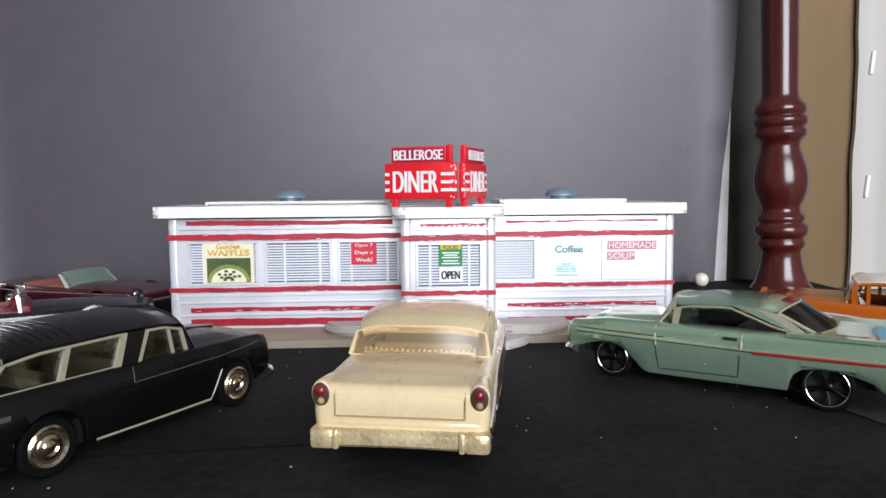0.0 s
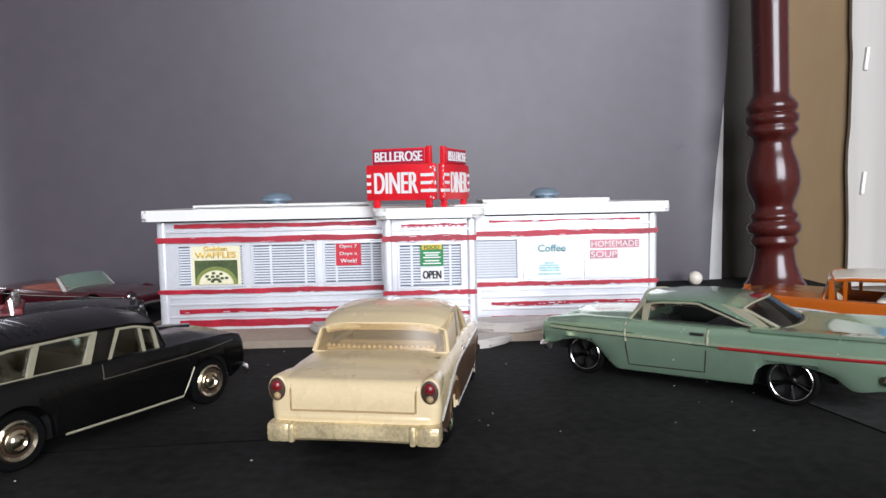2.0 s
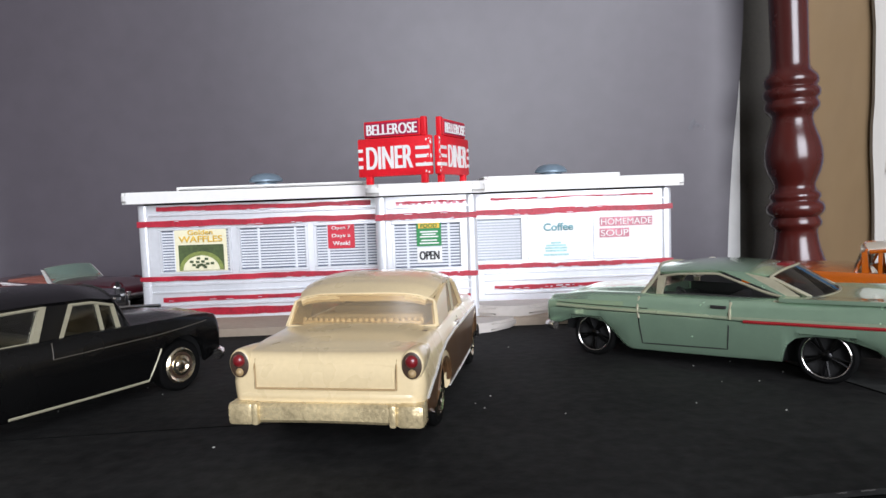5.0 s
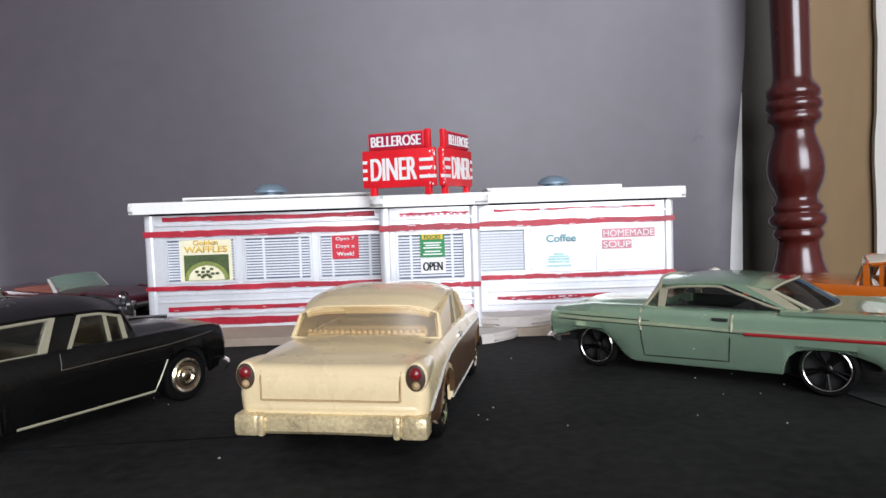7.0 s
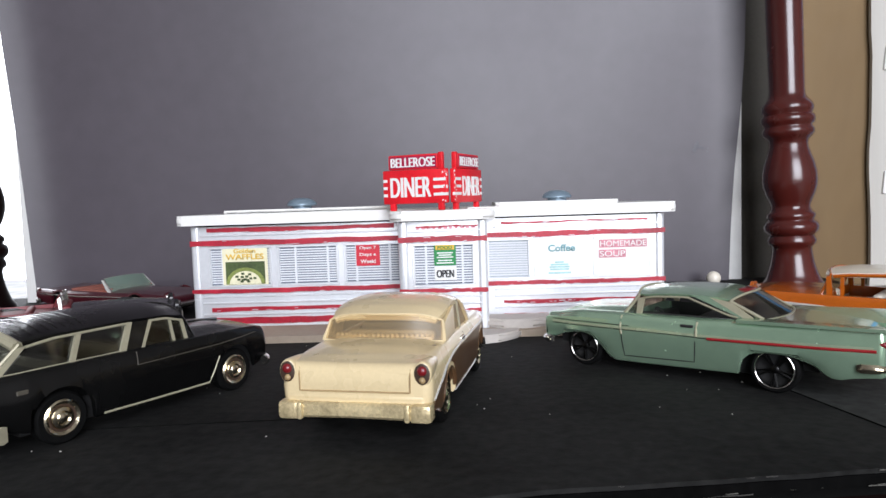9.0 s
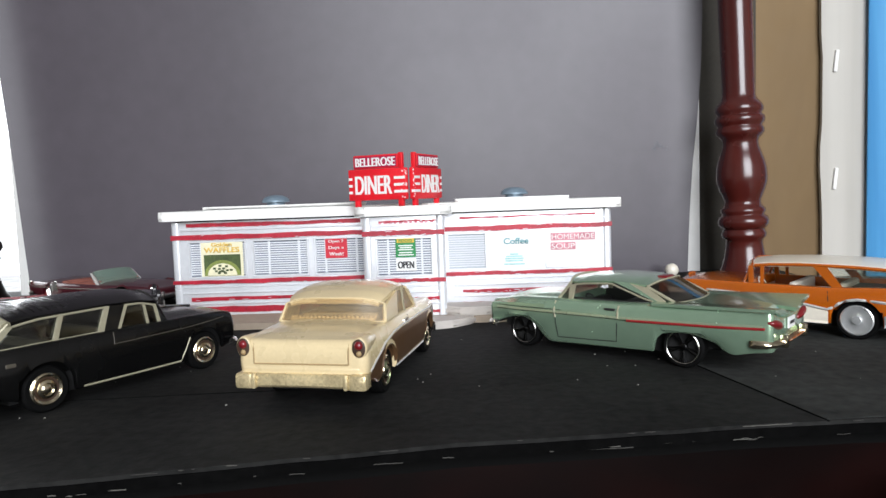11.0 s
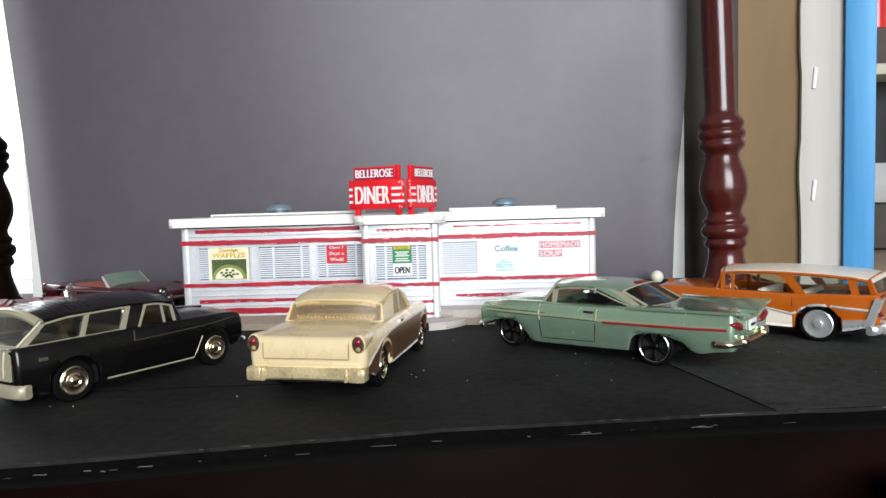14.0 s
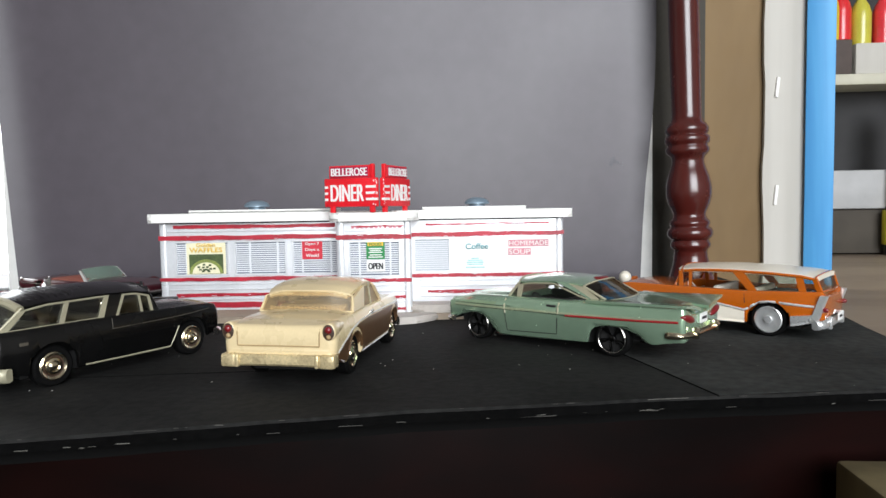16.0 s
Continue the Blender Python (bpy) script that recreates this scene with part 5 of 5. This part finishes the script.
def green_coupe():
    s = dict(rear=-41.6, front=33.6, wb=45.6, paint=M_GREENC, sill=2.8, crease=10.6, arch_r=7.4, arch_f=7.2, arch_h=0.6, shoulder_in=2.9, hub=5.0, tyre=4.9, rim=3.9, tyre_rear=5.05, rim_rear=4.1, wheel="spoke",
             rim_label="thin-lipped dark chrome spoked rim", rim_mat=M_SMOKECHROME, under_in=16, round=1.4,
             edge=[(-41.6, 5.9), (-38, 5.4), (-35, 4.7), (-33, 5.0), (-30.5, 7.0), (-28, 7.8), (-25, 8.5), (-21, 8.5), (-18, 8.0), (-16.6, 6.8), (-16.0, 5.4), (-15.7, 3.3), (14.2, 2.5),
                   (16, 3.6), (18.6, 6.2), (20.6, 7.8), (23, 8.5), (26, 8.3), (29, 7.6), (31.5, 6.6), (33.6, 6.2)],
             width=[(-41.6, 13.4), (-34, 13.9), (0, 13.9), (24, 13.6), (33.6, 12.6)],
             shoulder=[(-41.6, 15.4), (-34, 15.3), (-20, 15.1), (-6, 14.5), (8, 14.4), (24, 14.0), (33.6, 12.7)],
             centre=[(-41.6, 13.0), (-38, 14.2), (-20, 15.4), (14, 15.2), (28, 14.4), (33.6, 12.0)],
             fin=[(-41.6, 1.0), (-20, 0.0)], dip=0.0,
             cabin=(-17.5, 9.5),
             house=dict(inset=2.6, roof_w=10.6, crown=1.4, crown_p=3.0, bow=1.6, thick=0.5, roof=[(-13.0, 20.0), (-9, 20.8), (-2, 21.0), (4, 20.7), (9.0, 19.9)]))
    c = Car("hardtop_coupe", mm_pose(72.8, 174.5, 0, 145.3), "seafoam green metallic 1950s coupe model with spread fins", s)
    c.build_roof(M_GREENC)
    c.screen("windshield", 12.2, 8.8, G_SMOKE, -2.2, inset=0.2, label="smoked windshield", frame=M_CREAMTRIM)
    c.screen("rear_window", -20.4, -12.8, G_SMOKE, 2.2, inset=0.8, label="smoked wraparound rear window", frame=M_CREAMTRIM)
    c.pillar(-18.9, -16.6, -13.2, -8.0, M_CREAMTRIM, t1=1.1, label="pale sweeping rear pillar")
    c.pillar(-16.8, -16.4, -8.1, -3.6, M_GREENC, t1=1.12, name="roof_side")
    c.pillar(7.8, 9.0, 7.2, 8.8, M_CREAMTRIM, label="pale upright windshield pillar")
    # pale edge that follows the side opening from pillar to pillar
    for sy in (1, -1):
        line = [c.edge(7.4 - 11 * i / 8, 0.97) for i in range(9)] + [c.edge(-3.6 - 13 * i / 8, 0.97 - 0.95 * i / 8) for i in range(1, 9)]
        bm = bmesh.new()
        tube(bm, [Vector((p.x, sy * (p.y + 0.3), p.z)) for p in line], 0.26, 6)
        part("window_edge", bm, M_CREAMTRIM, c.root)
    c.seats(M_DARKINT, (-13, -2), 9.4, 13.6, "dark moulded seat")
    c.wheel_and_dash(7.0, M_DARKINT)
    for sy in (1, -1):
        part("door_lining", one_box(-17.2, 9.2, sy * 9.75 - 0.3, sy * 9.75 + 0.3, 7.6, 14.7, 0.2), M_DARKINT, c.root, "dark door lining")
    part("cabin_floor", one_box(-17.2, 9.2, -9.4, 9.4, 7.5, 7.9), M_DARKINT, c.root)
    part("visor", one_box(4.6, 5.8, -6, -1, 16.6, 18.6, 0.3), M_WHITEINT, c.root)
    part("roof_mark", one_box(-14.6, -12.0, -2.2, 2.4, 19.7, 20.65, 0.3), M_TAIL, c.root, "red paint patch on the roof edge")
    # side stripe: pale field with a red line
    c.patch("side_stripe", [(-41, 12.1), (-30, 11.75), (-8, 11.2), (32, 11.1)], [(-41, 11.6), (-30, 11.2), (-8, 10.7), (32, 10.5)], M_GREENS, "pale green stripe")
    c.strip("red_line", [(-41.5, 11.3), (-30, 10.9), (-9, 10.4)], M_REDLINE, 0.33, "dark red spear line")
    c.strip("side_trim", [(-9, 10.4), (0, 10.5), (32, 10.3)], M_GUN, 0.08)
    c.strip("upper_trim", [(10, 11.5), (32, 11.4)], M_GUN, 0.1, "dark line over the pale stripe")
    c.strip("fin_edge", [(-41.2, 15.0), (-30, 14.9), (-14, 14.4)], M_CREAMTRIM, 0.22)
    c.seam([(-6.1, 14.0), (-6.2, 9), (-6.0, 4.7), (11.2, 4.1), (11.9, 8), (12.0, 13.8)], M_UNDER, 0.14)
    c.strip("door_edge", [(-6.4, 13.7), (-6.5, 10.6)], M_CREAMTRIM, 0.28)
    c.strip("door_edge", [(12.3, 13.7), (12.0, 9.4)], M_CREAMTRIM, 0.28)
    c.handle(-4.2, 12.8, M_DARKINT)
    c.bumper(-43.8, 14.2, 6.9, 8.7, M_GOLDCHROME, 2.4, "brass-tinted rear bumper", over=1)
    c.bumper(35.4, 13.4, 5.0, 6.9, M_CHROME, 1.6, "chrome front bumper")
    c.number_plate(-43.3, 11.2)
    for sy in (1, -1):
        m = Matrix.Translation((-42.8, sy * 9.8, 11.9)) @ Matrix.Rotation(radians(sy * 14), 4, "X") @ Matrix.Rotation(radians(-90), 4, "Y") @ Matrix.Diagonal((0.55, 1.9, 1, 1))
        bm = bmesh.new()
        lathe(bm, [(1.9, -0.8), (1.9, 0.2), (1.5, 0.7), (0.8, 1.0), (0.05, 1.1)], 22, m)
        part("tail_lamp", bm, M_TAIL, c.root, "red cat-eye tail lamp", smooth=60)
        # gull-wing fin over the lamp
        bm = bmesh.new()
        rings = []
        for i in range(13):
            x = -43.8 + 2.4 * i
            k = 1 - i / 12
            y1, z1 = 13.2 + 0.9 * k, 15.1 + 0.75 * k
            y0, z0 = 3.0 + 6.0 * (1 - k), 14.0 + 1.0 * (1 - k)
            rings.append([(x, sy * y0, z0), (x, sy * (y0 + y1) / 2, (z0 + z1) / 2 + 0.5), (x, sy * y1, z1), (x, sy * y1, z1 - 0.7), (x, sy * (y0 + y1) / 2, (z0 + z1) / 2 - 0.5), (x, sy * y0, z0 - 0.8)])
        loft(bm, rings)
        part("fin", bm, M_GREENC, c.root, "spread gull-wing fin", smooth=50)
    c.lamp("headlight", 34.0, 10.2, 10.2, 1.5, M_CHROME, M_CREAMTRIM, 1.0, "clear headlight")
    return c


def orange_wagon():
    s = dict(rear=-35.6, front=34.0, wb=43.2, paint=M_ORANGE, sill=4.0, crease=9.8, arch_r=6.3, arch_f=6.3, shoulder_in=1.8, hub=5.3, tyre=5.4, rim=4.15, wheel="disc", rim_mat=M_WHITEWALL,
             rim_label="silvered disc hubcap",
             width=[(-35.6, 12.8), (-28, 13.7), (0, 14.0), (24, 13.7), (34.0, 12.8)],
             shoulder=[(-35.6, 14.8), (-28, 14.6), (-14, 14.0), (4, 14.2), (24, 14.4), (34.0, 13.2)],
             centre=[(-35.6, 13.6), (-34.4, 14.6), (-33, 14.8), (8, 15.2), (24, 15.0), (34.0, 12.2)],
             cabin=(-33.0, 6.5),
             house=dict(inset=1.9, roof_w=11.6, crown=1.0, bow=1.2, thick=1.3, roof=[(-34.8, 20.0), (-30, 20.8), (-20, 21.4), (-8, 21.6), (2, 21.3), (7.4, 20.6)]))
    c = Car("station_wagon", mm_pose(126.9, 203.7, 0, 143.8), "orange 1950s station wagon model with an ivory roof", s)
    c.build_roof(M_IVORY, "ivory white roof")
    c.screen("windshield", 8.6, 6.2, G_CLEAR, -2.0, label="clear windshield", frame=M_ORANGE)
    c.screen("tailgate_window", -36.0, -34.4, G_CLEAR, 0.8, label="clear tailgate window", frame=M_ORANGE)
    c.pillar(5.6, 7.0, 6.0, 7.2, M_ORANGE)
    c.pillar(2.8, 3.7, 2.8, 3.7, M_ORANGE)
    c.pillar(-18.0, -15.3, -13.6, -10.0, M_ORANGE, label="raked orange pillar")
    c.pillar(-32.0, -30.0, -31.0, -28.8, M_ORANGE)
    c.pillar(-36.0, -34.8, -34.9, -33.6, M_ORANGE)
    c.side_glass(-29.4, -18, -28.4, -14, G_CLEAR)
    c.side_glass(-35, -31.2, -34, -30.2, G_CLEAR)
    for sy in (1, -1):
        bm = bmesh.new()
        tube(bm, [Vector((p.x, sy * (p.y + 0.05), p.z + 0.05)) for p in (c.edge(-34 + 39.5 * i / 10, 0.97) for i in range(11))], 0.5, 6)
        part("roof_rail", bm, M_ORANGE, c.root)
    c.seats(M_WHITEINT, (-15, -3), 10, 14.6, "pale moulded seat")
    c.wheel_and_dash(6.5, M_WHITEINT)
    # white sweep on the side, edged with bright trim
    c.patch("side_sweep", [(-14.8, 7.5), (-13.6, 7.7), (-4, 9.5), (8, 10.6), (32, 11.6)], [(-14.8, 3.4), (32, 3.6)], M_IVORY, "ivory lower side sweep")
    c.strip("side_trim", [(-34.5, 10.4), (-28, 10.8), (-22, 11.2), (-18.4, 10.6), (-16.2, 8.8), (-14.6, 8.0), (-4, 9.9), (8, 11.0), (32, 12.0)], M_SILVTRIM, 0.4, "bright sweeping side trim")
    c.patch("rear_sill", [(-35.5, 8.0), (-28.3, 7.2)], [(-35.5, 4.0), (-28.3, 4.0)], M_WHITEWALL, "silver rear quarter bumper", out=0.7)
    c.bumper(-37.4, 14.2, 3.6, 6.4, M_WHITEWALL, 1.2, "silver rear bumper", over=1)
    c.bumper(36.0, 13.8, 4.2, 7.6, M_CHROME, 1.8, "chrome front bumper")
    for sy in (1, -1):
        bm = bmesh.new()
        rings = []
        for i in range(7):
            z = 5.4 + 8.4 * i / 6
            x = -34.6 - 0.46 * i
            w = 1.5 - 0.12 * i
            rings.append([(x - 0.6 * (i > 3), sy * (12.6 - w), z), (x - 1.0, sy * 12.6, z), (x - 0.6, sy * (12.6 + w * 0.8), z), (x + 1.3, sy * (12.8 + w * 0.6), z), (x + 1.3, sy * (12.6 - w), z)])
        loft(bm, rings)
        part("fin_lamp_housing", bm, M_WHITEWALL, c.root, "silver raked fin lamp housing")
    c.lamp("tail_lamp", -37.5, 12.5, 9.6, 0.55, M_TAIL, None, 1.3, "small red tail lamp")
    c.number_plate(-38.9, 6.6)
    c.seam([(-14.5, 13.0), (-14.8, 10.2)])
    c.lamp("headlight", 34.4, 11.2, 11.4, 1.9, M_CHROME, M_ORANGE, 1.0, "clear headlight")
    return c


def convertible(name, m, label, paint, inside, glass_mat, seat_label, top, ws):
    s = dict(rear=-38.0, front=38.0, wb=45.0, paint=paint, sill=3.8, crease=8.8, shoulder_in=2.2, hub=5.0,
             width=[(-38, 12.4), (-28, 13.4), (0, 13.8), (26, 13.4), (38, 12.2)],
             shoulder=[(-38, 11.6), (-20, 11.3), (0, 11.0), (24, 11.0), (38, 10.2)],
             centre=[(-38, 10.6), (-34, 11.8), (-18, 12.1), (10, 12.3), (28, 11.6), (38, 9.8)],
             cabin=(-19.0, 6.0), rim=3.6, frame_r=0.25,
             house=dict(inset=2.2, roof_w=10.6, crown=1.0, roof=[(-12, top + 1.0), (8, top + 1.0)]))
    c = Car(name, m, label, s)
    c.screen("windshield", ws[0], ws[1], glass_mat, -1.8, label="tinted raked windshield", frame=M_CHROME)
    c.pillar(ws[0] - ws[2], ws[0] - 0.2, ws[1] - 0.7, ws[1] + 0.4, M_SILVTRIM, label="bright windshield pillar")
    c.seats(inside, (-15, -5), 10, 11.6, seat_label)
    c.wheel_and_dash(2.5, inside)
    for sy in (1, -1):
        part("door_lining", one_box(-18, 5, sy * 10.9 - 0.35, sy * 10.9 + 0.35, 8, 11.5, 0.3), inside, c.root)
    part("tonneau", one_box(-20.5, -17.0, -9.5, 9.5, 10.4, 12.2, 0.8), inside, c.root, "folded top")
    c.strip("side_trim", [(-36, 9.4), (-10, 8.9), (36, 9.4)], M_CHROME, 0.3, "bright side trim")
    c.bumper(-39.2, 13.2, 4.2, 7.0, M_CHROME, 1.6, "chrome rear bumper")
    c.bumper(39.2, 13.2, 4.2, 7.0, M_CHROME, 1.6, "chrome front bumper", over=1)
    c.lamp("headlight", 38.2, 10.6, 9.8, 1.8, M_CHROME, paint, 1.0, "clear headlight")
    c.lamp("tail_lamp", -38.6, 10.8, 10.4, 1.2, M_TAIL, M_CHROME, 1.0, "red tail lamp")
    return c


cream_coupe()
black_wagon()
green_coupe()
orange_wagon()
convertible("convertible", mm_pose(-141, 279, 0, -18) @ Matrix.Diagonal((1, 1, 0.86, 1)), "maroon 1950s convertible model with peach interior, top down", M_MAROON, M_PEACH, G_GREEN, "peach moulded seat", 17.2, (6.8, 1.2, 1.8))
convertible("convertible", mm_pose(-125.1, 212.0, 0, 33), "black 1950s convertible model with red interior, top down", M_BLACKC, M_REDINT, G_CLEAR, "red moulded seat", 15.8, (3.7, 2.9, 0.9))
